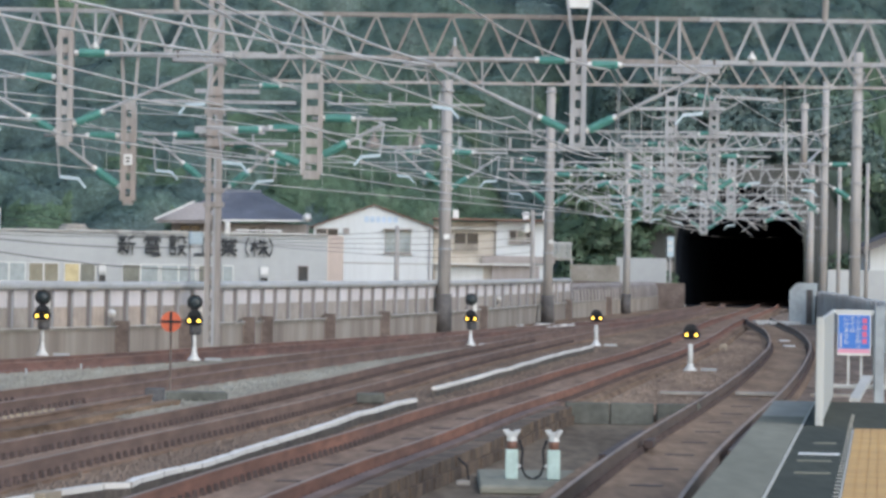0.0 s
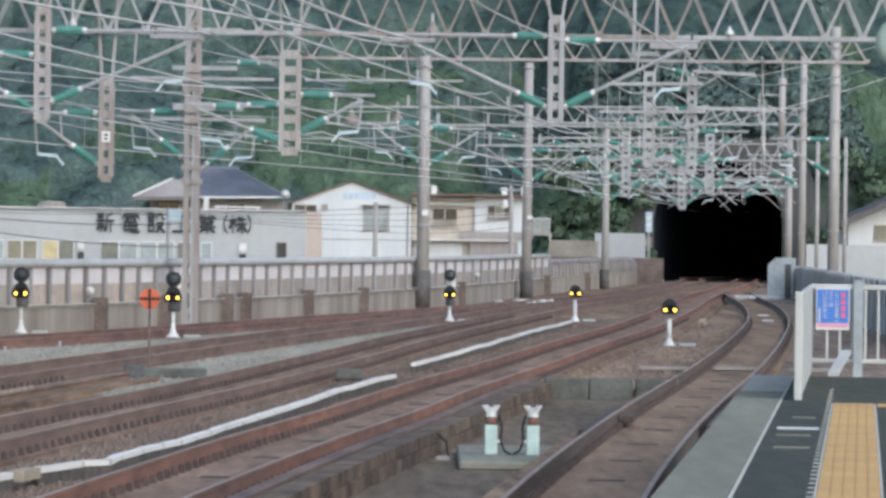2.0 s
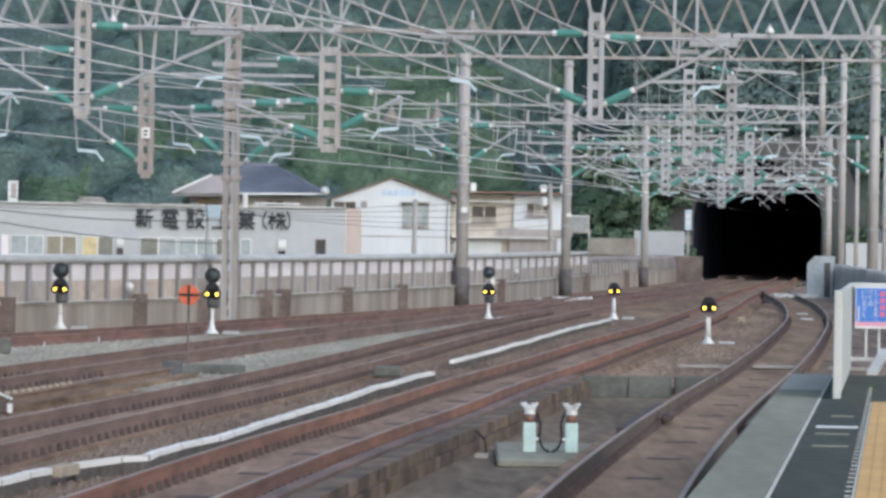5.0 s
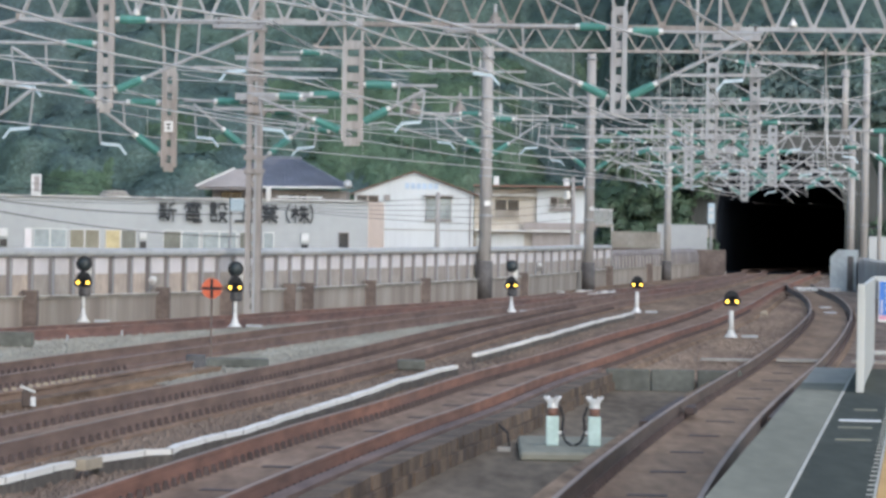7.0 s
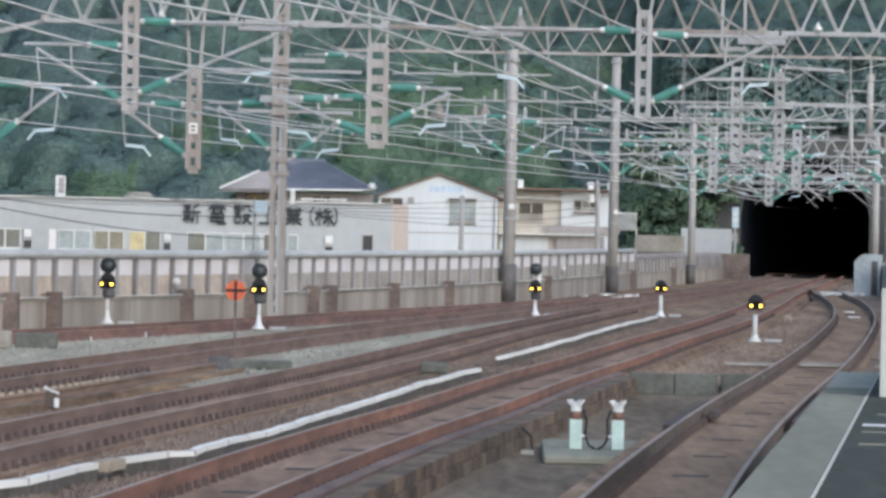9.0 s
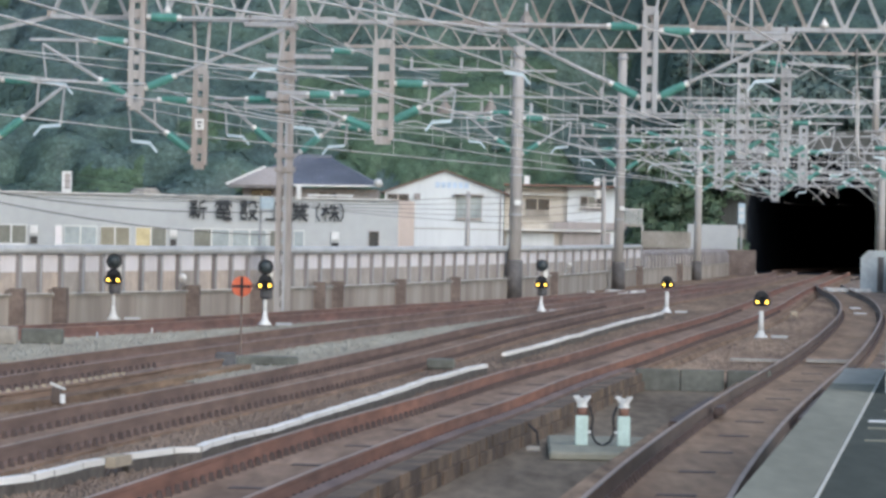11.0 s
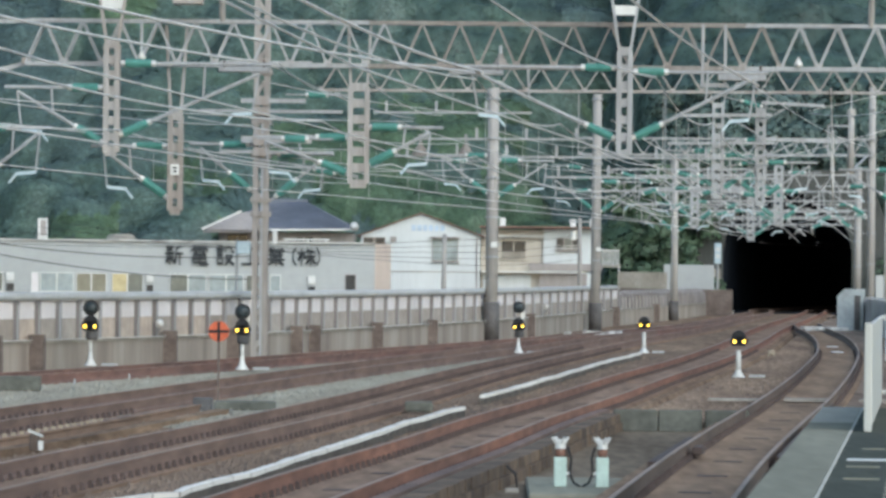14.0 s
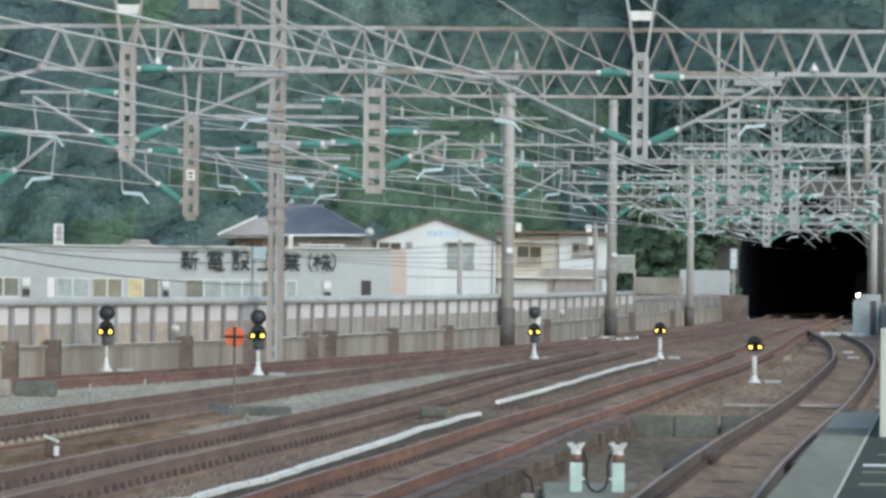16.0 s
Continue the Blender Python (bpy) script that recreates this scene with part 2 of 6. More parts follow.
# ---------------------------------------------------------------- mesh building
class Mesh:
    """Collects faces for one mesh."""

    def __init__(self):
        self.v, self.f = [], []

    def add(self, verts, faces):
        k = len(self.v)
        self.v += [tuple(p) for p in verts]
        self.f += [tuple(k + i for i in q) for q in faces]
        return self

    def box(self, c, s, rz=0.0):
        ca, sa = math.cos(rz), math.sin(rz)
        vs = []
        for dx, dy, dz in itertools.product((-0.5, 0.5), repeat=3):
            x, y = dx * s[0], dy * s[1]
            vs.append((c[0] + x * ca - y * sa, c[1] + x * sa + y * ca, c[2] + dz * s[2]))
        return self.add(vs, [(0, 1, 3, 2), (4, 6, 7, 5), (0, 4, 5, 1), (2, 3, 7, 6), (0, 2, 6, 4), (1, 5, 7, 3)])

    def beam(self, p, q, w, h=None, up=(0, 0, 1)):
        h = h or w
        p, q = Vector(p), Vector(q)
        d = (q - p).normalized()
        u = Vector(up)
        if abs(d.dot(u)) > 0.98:
            u = Vector((0, 1, 0))
        s = d.cross(u).normalized()
        u = s.cross(d)
        vs = [e + s * a * w / 2 + u * b * h / 2 for e in (p, q) for a, b in ((-1, -1), (1, -1), (1, 1), (-1, 1))]
        return self.add(vs, [(0, 3, 2, 1), (4, 5, 6, 7), (0, 1, 5, 4), (1, 2, 6, 5), (2, 3, 7, 6), (3, 0, 4, 7)])

    def cyl(self, p, q, r, r2=None, n=8):
        r2 = r if r2 is None else r2
        p, q = Vector(p), Vector(q)
        d = (q - p).normalized()
        u = Vector((0, 0, 1)) if abs(d.z) < 0.9 else Vector((1, 0, 0))
        s = d.cross(u).normalized()
        u = s.cross(d)
        ring = [(math.cos(2 * math.pi * i / n), math.sin(2 * math.pi * i / n)) for i in range(n)]
        vs = [p + (s * c + u * k) * r for c, k in ring] + [q + (s * c + u * k) * r2 for c, k in ring]
        fs = [(i, (i + 1) % n, n + (i + 1) % n, n + i) for i in range(n)]
        return self.add(vs, fs + [tuple(range(n))[::-1], tuple(range(n, 2 * n))])

    def lathe(self, p, q, rings, n=8):
        """A turned body from p to q; rings are (share of the way, radius)."""
        p, q = Vector(p), Vector(q)
        d = (q - p).normalized()
        u = Vector((0, 0, 1)) if abs(d.z) < 0.9 else Vector((1, 0, 0))
        s = d.cross(u).normalized()
        u = s.cross(d)
        vs = [p + (q - p) * t + (s * math.cos(2 * math.pi * i / n) + u * math.sin(2 * math.pi * i / n)) * r for t, r in rings for i in range(n)]
        m = len(rings)
        fs = [(k * n + i, k * n + (i + 1) % n, (k + 1) * n + (i + 1) % n, (k + 1) * n + i) for k in range(m - 1) for i in range(n)]
        return self.add(vs, fs + [tuple(range(n))[::-1], tuple((m - 1) * n + i for i in range(n))])

    def tube(self, pts, r, n=5):
        for a, b in zip(pts[:-1], pts[1:]):
            self.cyl(a, b, r, n=n)
        return self

    def sweep(self, prof, pts, close=True):
        """A profile of (side, up) carried along a level line of points (x, y, z)."""
        rows = []
        for i, p in enumerate(pts):
            a, b = Vector(pts[max(0, i - 1)]), Vector(pts[min(len(pts) - 1, i + 1)])
            d = (b - a).normalized()
            s = Vector((d.y, -d.x, 0)).normalized()
            rows.append([Vector(p) + s * x + Vector((0, 0, z)) for x, z in prof])
        m, vs = len(prof), [v for row in rows for v in row]
        fs = []
        for i in range(len(pts) - 1):
            for j in range(m if close else m - 1):
                k = (j + 1) % m
                fs.append((i * m + j, i * m + k, (i + 1) * m + k, (i + 1) * m + j))
        if close:
            fs += [tuple(range(m))[::-1], tuple((len(pts) - 1) * m + j for j in range(m))]
        return self.add(vs, fs)

    def data(self, name, material, smooth=False):
        me = bpy.data.meshes.new(name)
        me.from_pydata(self.v, [], self.f)
        me.materials.append(material)
        bm = bmesh.new()
        bm.from_mesh(me)
        bmesh.ops.recalc_face_normals(bm, faces=bm.faces)
        bm.to_mesh(me)
        bm.free()
        if smooth:
            me.shade_smooth()
        return me


def thing(name, label, category, group="", kind="", at=(0, 0, 0), rz=0.0):
    ob = new(name)
    ob.empty_display_size = 0.2
    ob.location, ob.rotation_euler = at, (0, 0, rz)
    return tagged(ob, label, category, group, kind)


def part(name, m, material, parent, label="", smooth=False, bevel=0.0):
    ob = new(name, m.data(name, material, smooth) if isinstance(m, Mesh) else m)
    ob.parent = parent
    if bevel:
        mod = ob.modifiers.new("bevel", "BEVEL")
        mod.width, mod.segments = bevel, 1
    return tagged(ob, label)


def solo(name, m, material, label, category, group="", kind="", smooth=False):
    return tagged(new(name, m.data(name, material, smooth)), label, category, group, kind)


def piece(name, me, parent, m):
    ob = new(name, me)
    ob.parent = parent
    ob.matrix_basis = m
    return ob


def curve(pts, step=2.0):
    """Smooth line through points of the plan, one point about every step metres."""
    P = [Vector((*p[:2], 0)) for p in pts]
    P = [P[0] * 2 - P[1]] + P + [P[-1] * 2 - P[-2]]
    out = []
    for i in range(1, len(P) - 2):
        n = max(1, int((P[i + 1] - P[i]).length / step))
        for k in range(n):
            t = k / n
            a, b, c, d = P[i - 1], P[i], P[i + 1], P[i + 2]
            # spacing-aware tangents keep uneven spans from overshooting
            l0, l1, l2 = (b - a).length, (c - b).length, (d - c).length
            m1 = ((b - a) / l0 * l1 + (c - b) / l1 * l0) / (l0 + l1) * l1
            m2 = ((c - b) / l1 * l2 + (d - c) / l2 * l1) / (l1 + l2) * l1
            h = (2 * t**3 - 3 * t**2 + 1) * b + (t**3 - 2 * t**2 + t) * m1 + (3 * t**2 - 2 * t**3) * c + (t**3 - t**2) * m2
            out.append(h)
    out.append(P[-2])
    return out


def offset(line, d, z=0.0):
    out = []
    for i, p in enumerate(line):
        a, b = line[max(0, i - 1)], line[min(len(line) - 1, i + 1)]
        t = (b - a).normalized()
        out.append(Vector((p.x + t.y * d, p.y - t.x * d, z)))
    return out


def resample(line, step, start=0.0, stop=1e9):
    """Points and headings along a line at even distances."""
    out, s, nxt = [], 0.0, start
    for a, b in zip(line[:-1], line[1:]):
        L = (b - a).length
        while nxt <= s + L and nxt <= stop:
            t = (nxt - s) / L
            d = (b - a) / L
            out.append((a + (b - a) * t, math.atan2(-d.x, d.y)))
            nxt += step
        s += L
    return out


def at_y(line, y):
    for a, b in zip(line[:-1], line[1:]):
        if a.y <= y <= b.y:
            return a.x + (b.x - a.x) * (y - a.y) / (b.y - a.y)
    return line[-1].x if y > line[-1].y else line[0].x


# ---------------------------------------------------------------- the plan
GAUGE = 1.435
T1 = curve([(-17.5, 92), (-14.2, 104), (-11.05, 116), (-7.55, 132), (-4.6, 147.4), (-1.0, 164.6), (3.65, 189.7), (10.4, 230), (14.6, 268), (20.6, 326)])
T2 = curve([(-12.4, 45), (-10.6, 66), (-9.1, 82), (-7.05, 100.3), (-5.05, 117.3), (-2.2, 139.4), (0.5, 160), (4.0, 189), (10.5, 231)])
T3 = curve([(-9.6, 20), (-7.3, 49), (-5.75, 65), (-4.2, 79), (-2.4, 98), (-0.3, 123), (1.6, 143), (3.2, 159), (5.9, 185), (11.0, 229), (15.0, 268), (20.6, 326)])
T4 = curve([(-4.9, 25), (-2.82, 51), (-1.85, 61), (-0.82, 70.3), (0.42, 83), (2.2, 98.8), (4.2, 118), (6.8, 141), (9.2, 165), (14.7, 226.5), (19.0, 270), (25.2, 334)])
T5 = curve([(-0.7, 22), (0.9, 38), (2.2, 52.8), (3.5, 66.2), (5.06, 80.8), (6.47, 93.5), (8.3, 111), (10.6, 134.5), (12.6, 156.5), (14.05, 175.5), (15.7, 201.5), (16.9, 227), (18.2, 250)])
WALL = curve([(-24.0, 92), (-18.0, 108), (-12.75, 125), (-8.74, 139.5), (-5.6, 155), (-1.9, 176), (0.2, 190), (7.0, 247), (13.4, 296), (17.2, 331)])
PLATFORM_DIR = math.atan2(2.41, 23.6)      # the platform's edge runs this far right of straight ahead
TUNNEL_AT, TUNNEL_HEAD, TUNNEL_R = Vector((23.1, 336.5, 0)), 0.115, 300.0


def tunnel_line(side=0.0, length=330, step=4.0, start=0.0):
    """Points inside the tunnel, which bends to the right."""
    c = TUNNEL_AT + Vector((math.cos(TUNNEL_HEAD), -math.sin(TUNNEL_HEAD), 0)) * TUNNEL_R
    out = []
    for i in range(int(length / step) + 1):
        a = TUNNEL_HEAD + (start + i * step) / TUNNEL_R
        out.append(c + Vector((-math.cos(a), math.sin(a), 0)) * (TUNNEL_R - side))
    return out


# ---------------------------------------------------------------- ground, beds and tracks
solo("ground", Mesh().add([(-2500, -500, -0.56), (2500, -500, -0.56), (2500, 4000, -0.56), (-2500, 4000, -0.56)], [(0, 1, 2, 3)]), EARTH,
     "bare brown earth around the railway yard", "ground", kind="structure")


def bed(name, left, right, y0, y1, top, material, label, step=4.0, depth=0.5):
    """A raised bed between two lines of the plan."""
    n = int((y1 - y0) / step)
    ys = [y0 + (y1 - y0) * i / n for i in range(n + 1)]
    m = Mesh()
    vs = []
    for y in ys:
        xl, xr = left(y), right(y)
        vs += [(xl - 0.3, y, top - depth), (xl, y, top), (xr, y, top), (xr + 0.3, y, top - depth)]
    fs = [(4 * i + j, 4 * i + j + 1, 4 * i + j + 5, 4 * i + j + 4) for i in range(n) for j in range(3)]
    fs += [(0, 1, 2, 3), tuple(4 * n + k for k in (3, 2, 1, 0))]
    m.add(vs, fs)
    return solo(name, m, material, label, "track bed", kind="structure")


def near_wall(y):
    return at_y(WALL, y) if y > 92 else -24.0 - (92 - y) * 0.3


bed("ballast_bed", lambda y: near_wall(y) - 0.4, lambda y: at_y(T4, y) + 1.25, 15, 336, -0.245, BALLAST, "brown stained ballast under the yard tracks")
bed("ballast_bed", lambda y: at_y(T4, y) + 1.56, lambda y: max(at_y(T5, y) + 2.2, at_y(T5, y) * 1.0 + 6 if y > 60 else 0), 90.2, 336, -0.249, BALLAST_DRY, "brown gritty ballast beside the curving track")
bed("ballast_bed", lambda y: at_y(T5, y) - 1.35, lambda y: at_y(T5, y) + 1.15, 15, 89.9, -0.245, BALLAST, "narrow ballast bed beside the platform")
bed("pale_ballast", lambda y: at_y(T1, y) + 1.25, lambda y: at_y(T2, y) - 1.1, 92, 150, -0.205, BALLAST_PALE, "pale grey crushed-stone ballast between tracks", depth=0.03)
bed("pale_ballast", lambda y: at_y(T2, y) + 1.15, lambda y: at_y(T3, y) - 1.3, 91, 205, -0.205, BALLAST_PALE, "pale grey crushed-stone ballast between tracks", depth=0.03)
bed("pit_floor", lambda y: at_y(T4, y) + 1.2, lambda y: at_y(T5, y) - 1.3, 20, 90.3, -0.45, PIT, "damp grey concrete floor of a sunken strip", depth=0.1)

RAIL = [(-0.075, -0.20), (-0.075, -0.165), (-0.03, -0.135), (-0.03, -0.01), (-0.036, 0.003), (-0.036, 0.046), (0.036, 0.046), (0.036, 0.003), (0.03, -0.01), (0.03, -0.135), (0.075, -0.165), (0.075, -0.20)]


def track(line, rust, label, slab_from=None, slab_to=120.0, clip_to=170.0, base=SLAB):
    """Rails on concrete slabs with clips; farther off the slabs run into one strip."""
    t = thing("railway_track", label, "track", "tracks of the yard", "structure")
    for side in (-1, 1):
        r = part("rail", Mesh().sweep(RAIL, offset(line, side * (GAUGE / 2 + 0.035))), rust, t)
        part("rail_head", Mesh().sweep([(-0.03, 0.044), (-0.03, 0.05), (0.03, 0.05), (0.03, 0.044)], offset(line, side * (GAUGE / 2 + 0.035))), RAIL_TOP, r, "worn running surface")
    clips = Mesh()
    for p, a in resample(line, 0.6):
        if p.y > clip_to or p.y < 40:
            continue
        for side in (-1, 1):
            for e in (-0.10, 0.10):
                d = side * (GAUGE / 2 + 0.035) + e
                cx, cy = p.x + math.cos(a) * d, p.y + math.sin(a) * d
                clips.cyl((cx, cy, -0.21), (cx, cy, -0.095), 0.058, 0.028, 5)
    if clips.v:
        tagged(part("fasteners", clips, IRON, t, "dark iron rail clips"), kind="stuff")
    if slab_from:
        me = Mesh().box((0, 0, 0), (1.16, 4.93, 0.12)).data("slab", base)
        for p, a in resample(line, 5.0, slab_from, 1e9):
            if 40 < p.y < slab_to:
                piece("slab", me, t, Matrix.Translation((p.x, p.y, -0.25)) @ pose(0, 0, 0, 0, 0, math.degrees(a)))
        slot = Mesh().box((0, 0, 0), (0.46, 0.34, 0.012)).data("drain_slot", IRON)
        for p, a in resample(line, 5.0, slab_from + 2.5, 1e9):
            if 40 < p.y < min(slab_to, 105):
                piece("drain_slot", slot, t, Matrix.Translation((p.x, p.y, -0.185)) @ pose(0, 0, 0, 0, 0, math.degrees(a)))
        far = [p for p in line if p.y > slab_to - 1]
        part("trackbed", Mesh().sweep([(-0.58, -0.3), (-0.58, -0.195), (0.58, -0.195), (0.58, -0.3)], far), base, t)
        for side in (-1, 1):
            part("plinth", Mesh().sweep([(-0.22, -0.35), (-0.22, -0.203), (0.22, -0.203), (0.22, -0.35)], offset(line, side * 0.80)), base, t)
    else:
        part("trackbed", Mesh().sweep([(-1.1, -0.35), (-1.0, -0.2), (1.0, -0.2), (1.1, -0.35)], line), base, t)
    return t


track(T1, YARD_RUST, "rusty red-brown rails beside the parapet", clip_to=0.0)
track(T2, RUST, "brown rusty rails on dusty concrete", 3.0, clip_to=90.0)
track(T3, RUST, "brown rails with rows of clips on concrete slabs", 1.0)
track(T4, RUST_RED, "red rusted rails with clips on concrete slabs", 2.0)
track(T5, RUST_DARK, "greasy rails, darkened for shadow too, curving away beside the platform", 0.5, 130, base=DUSTY_SLAB)
# inside the tunnel
for side in (-2.2, 2.2):
    track(tunnel_line(side, 412), RUST, "dim rails inside the tunnel", clip_to=0)

    tw = thing("overhead_wires", "contact wire running on into the dark tunnel", "wires", "overhead wires")
    part("contact_wire", Mesh().sweep([(-0.016, 0), (0, -0.016), (0.016, 0), (0, 0.016)], [p + Vector((0, 0, 5.3)) for p in tunnel_line(side, 200)]), WIRE, tw)

# ---------------------------------------------------------------- tunnel
def horseshoe(w=10.0, spring=4.5, crown=9.2, n=14):
    pts = [(-w / 2, -0.3), (-w / 2, spring * 0.5), (-w / 2, spring)]
    pts += [(-w / 2 * math.cos(math.pi * i / n), spring + (crown - spring) * math.sin(math.pi * i / n)) for i in range(1, n)]
    return pts + [(w / 2, spring), (w / 2, spring * 0.5), (w / 2, -0.3)]


tl = tunnel_line(0, 420)
prof = horseshoe()
shell = Mesh().sweep(prof, tl, close=False)
shell.add([tl[-1] + Vector((math.cos(TUNNEL_HEAD + 420 / 300) * x, -math.sin(TUNNEL_HEAD + 420 / 300) * x, z)) for x, z in prof], [tuple(range(len(prof)))])
tun = thing("tunnel", "dark railway tunnel with a stone portal", "tunnel", kind="structure")
# lining and floor share the colour that holds the tunnel's darkness
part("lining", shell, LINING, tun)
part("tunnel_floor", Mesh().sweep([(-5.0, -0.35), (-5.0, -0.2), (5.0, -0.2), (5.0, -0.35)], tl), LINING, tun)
# portal wall with its arched opening
pm = Mesh()
outer = [(-7.2, -0.4), (-7.2, 2.2), (-7.2, 5.0)] + [(-7.2 + 14.4 * i / 14, 10.6) for i in range(1, 14)] + [(8.4, 5.0), (8.4, 2.2), (8.4, -0.4)]
rz = -TUNNEL_HEAD
for y in (-0.9, 0.02):
    for q in (prof, outer):
        pm.v += [tuple(TUNNEL_AT + Matrix.Rotation(rz, 3, "Z") @ Vector((x, y, z))) for x, z in q]
n = len(prof)
for i in range(n - 1):
    for a, b in ((0, n), (n, 3 * n), (3 * n, 2 * n), (2 * n, 0)):
        pm.f.append((a + i, a + i + 1, b + i + 1, b + i))
part("portal", pm, PORTAL, tun, "weathered grey stone portal face")
part("coping_stone", Mesh().box(tuple(TUNNEL_AT + Vector((0, -0.4, 10.75))), (16, 1.3, 0.35), rz), PORTAL, tun)
pil = Mesh()
for x in (-5.7,):
    c = TUNNEL_AT + Matrix.Rotation(rz, 3, "Z") @ Vector((x, -1.2, 1.4))
    pil.box(tuple(c), (1.1, 0.8, 3.6), rz)
part("buttress", pil, CONCRETE, tun, "pale concrete buttress")

# ---------------------------------------------------------------- hillside and woods
def hill(x, y):
    near = 345.0 if x < 13 else 338.0
    m = 1 / (1 + math.exp(-(x - 13.5) * 1.6)) * (1 / (1 + math.exp((x - 34.5) * 1.2)))
    left = 345 + 6 * math.sin(x * 0.07)
    base = 1.5 + max(0, y - left) * 0.62
    over = 10.3 + max(0, y - 338) * 0.5
    z = m * over + (1 - m) * base
    bump = 2.2 * noise.noise((x * 0.045, y * 0.06, 0.3)) + 1.0 * noise.noise((x * 0.15, y * 0.15, 2.0))
    return z + bump * min(1.0, max(0, y - near) / 12)


hx = np.linspace(-190, 190, 150)
hy = np.concatenate([np.linspace(337.4, 420, 50), np.linspace(425, 640, 30)])
hm = Mesh()
hm.v = [(x, y, min(hill(x, y), 130)) for y in hy for x in hx]
hm.f = [(j * 150 + i, j * 150 + i + 1, (j + 1) * 150 + i + 1, (j + 1) * 150 + i) for j in range(len(hy) - 1) for i in range(149)]
k0 = len(hm.v)
hm.v += [(x, 336.9 if x > 9 else 337.2, -0.6) for x in hx]
hm.f += [(i, k0 + i, k0 + i + 1, i + 1) for i in range(149) if not (16.5 < hx[i] and hx[i + 1] < 31.0)]
solo("hillside", hm, UNDERGROWTH, "dark overgrown hillside behind the yard", "hill", kind="structure", smooth=True)


def woods(name, spots, material, label, per=260, leaf=0.42, seed=5):
    """Crowns of many small leaf clumps on uneven shells."""
    rng = np.random.default_rng(seed)
    V, F, N = [], [], []
    k = 0
    for x, y, z, r in spots:
        lobes = [(rng.normal(0, 0.45, 3) * r, r * rng.uniform(0.45, 0.75)) for _ in range(5)]
        cnt = int(per * (r / 3.0) ** 1.6)
        which = rng.integers(0, 5, cnt)
        d = rng.normal(0, 1, (cnt, 3))
        d /= np.linalg.norm(d, axis=1)[:, None]
        d[:, 2] = np.abs(d[:, 2]) * 1.0 - 0.25
        d[:, 1] -= 0.25
        C = np.array([lobes[i][0] for i in which]) + d * np.array([lobes[i][1] for i in which])[:, None] * rng.uniform(0.8, 1.12, cnt)[:, None]
        C += (x, y, z)
        nrm = d + rng.normal(0, 0.55, (cnt, 3))
        nrm /= np.linalg.norm(nrm, axis=1)[:, None]
        a = np.cross(nrm, rng.normal(0, 1, (cnt, 3)))
        a /= np.linalg.norm(a, axis=1)[:, None]
        b = np.cross(nrm, a)
        s = rng.uniform(0.6, 1.3, cnt)[:, None] * leaf
        q = np.stack([C - a * s, C - b * s * 0.7 + nrm * 0.1, C + a * s, C + b * s * 0.7 - nrm * 0.1], 1).reshape(-1, 3)
        V.append(q)
        soft = d * 0.8 + nrm * 0.35
        N.append(np.repeat(soft / np.linalg.norm(soft, axis=1)[:, None], 4, 0))
        F += np.arange(k, k + 4 * cnt).reshape(-1, 4).tolist()
        k += 4 * cnt
    me = bpy.data.meshes.new(name)
    me.from_pydata(np.concatenate(V).tolist(), [], F)
    me.materials.append(material)
    me.shade_smooth()
    me.normals_split_custom_set_from_vertices(np.concatenate(N).tolist())
    return tagged(new(name, me), label, "woods", kind="stuff")


rng = np.random.default_rng(11)
# the canopy: crowns of many sizes grown together over the slope
CX, CY = np.arange(-68, 68.01, 0.4), np.arange(337, 458.01, 0.6)
canopy = np.array([[hill(x, y) for x in CX] for y in CY]) + 0.5
bright = np.zeros(canopy.shape, int)
for y in np.arange(341, 458, 2.5):
    for x in np.arange(-68, 68, 2.9):
        xx, yy = x + rng.uniform(-1.6, 1.6), y + rng.uniform(-1.4, 1.4)
        zz = hill(xx, yy)
        if (8 < xx < 38 and yy < 347) or (2 < xx < 16 and 6 < zz < 14 and yy < 372):
            continue
        r = rng.uniform(1.3, 3.0) if rng.random() < 0.8 else rng.uniform(3.0, 4.0)
        patch = noise.noise((xx * 0.07, yy * 0.05, 4.0))
        low = zz < (11 if xx < -8 else 15) and xx > -15 and rng.random() < 0.8
        kind = int(low or (xx > -17 and zz < 20 and patch > 0.06 and rng.random() < 0.7))
        if xx < -17 and patch > 0.1 and rng.random() < 0.35:
            kind = 1
        if not low and rng.random() < max(1 / (1 + math.exp(-(xx - 9 - 8 * patch) * 0.4)), 0.65 if zz > 26 or (xx > -8 and zz > 18) else 0.0):
            kind = 2
        ia, ib = np.searchsorted(CX, (xx - r, xx + r))
        ja, jb = np.searchsorted(CY, (yy - r, yy + r))
        dx, dy = np.meshgrid(CX[ia:ib] - xx, CY[ja:jb] - yy)
        q = 1 - (dx * dx + dy * dy) / (r * r)
        top = np.where(q > 0, zz + 1.0 + r * 0.6 * np.sqrt(np.maximum(q, 0)), -9)
        cell, kk = canopy[ja:jb, ia:ib], bright[ja:jb, ia:ib]
        won = top > cell
        cell[won], kk[won] = top[won], kind
for j_, y in enumerate(CY):
    for i_, x in enumerate(CX):
        canopy[j_, i_] += 0.35 * noise.noise((x * 0.55, y * 0.55, 1.0)) + 0.14 * noise.noise((x * 1.3, y * 1.3, 5.0))
for _ in range(3):                      # crowns run softly into one another
    q = np.pad(canopy, 1, mode="edge")
    canopy = (q[1:-1, 1:-1] * 2 + q[:-2, 1:-1] + q[2:, 1:-1] + q[1:-1, :-2] + q[1:-1, 2:]) / 6
slope_y, slope_x = np.gradient(canopy, 0.6, 0.4)
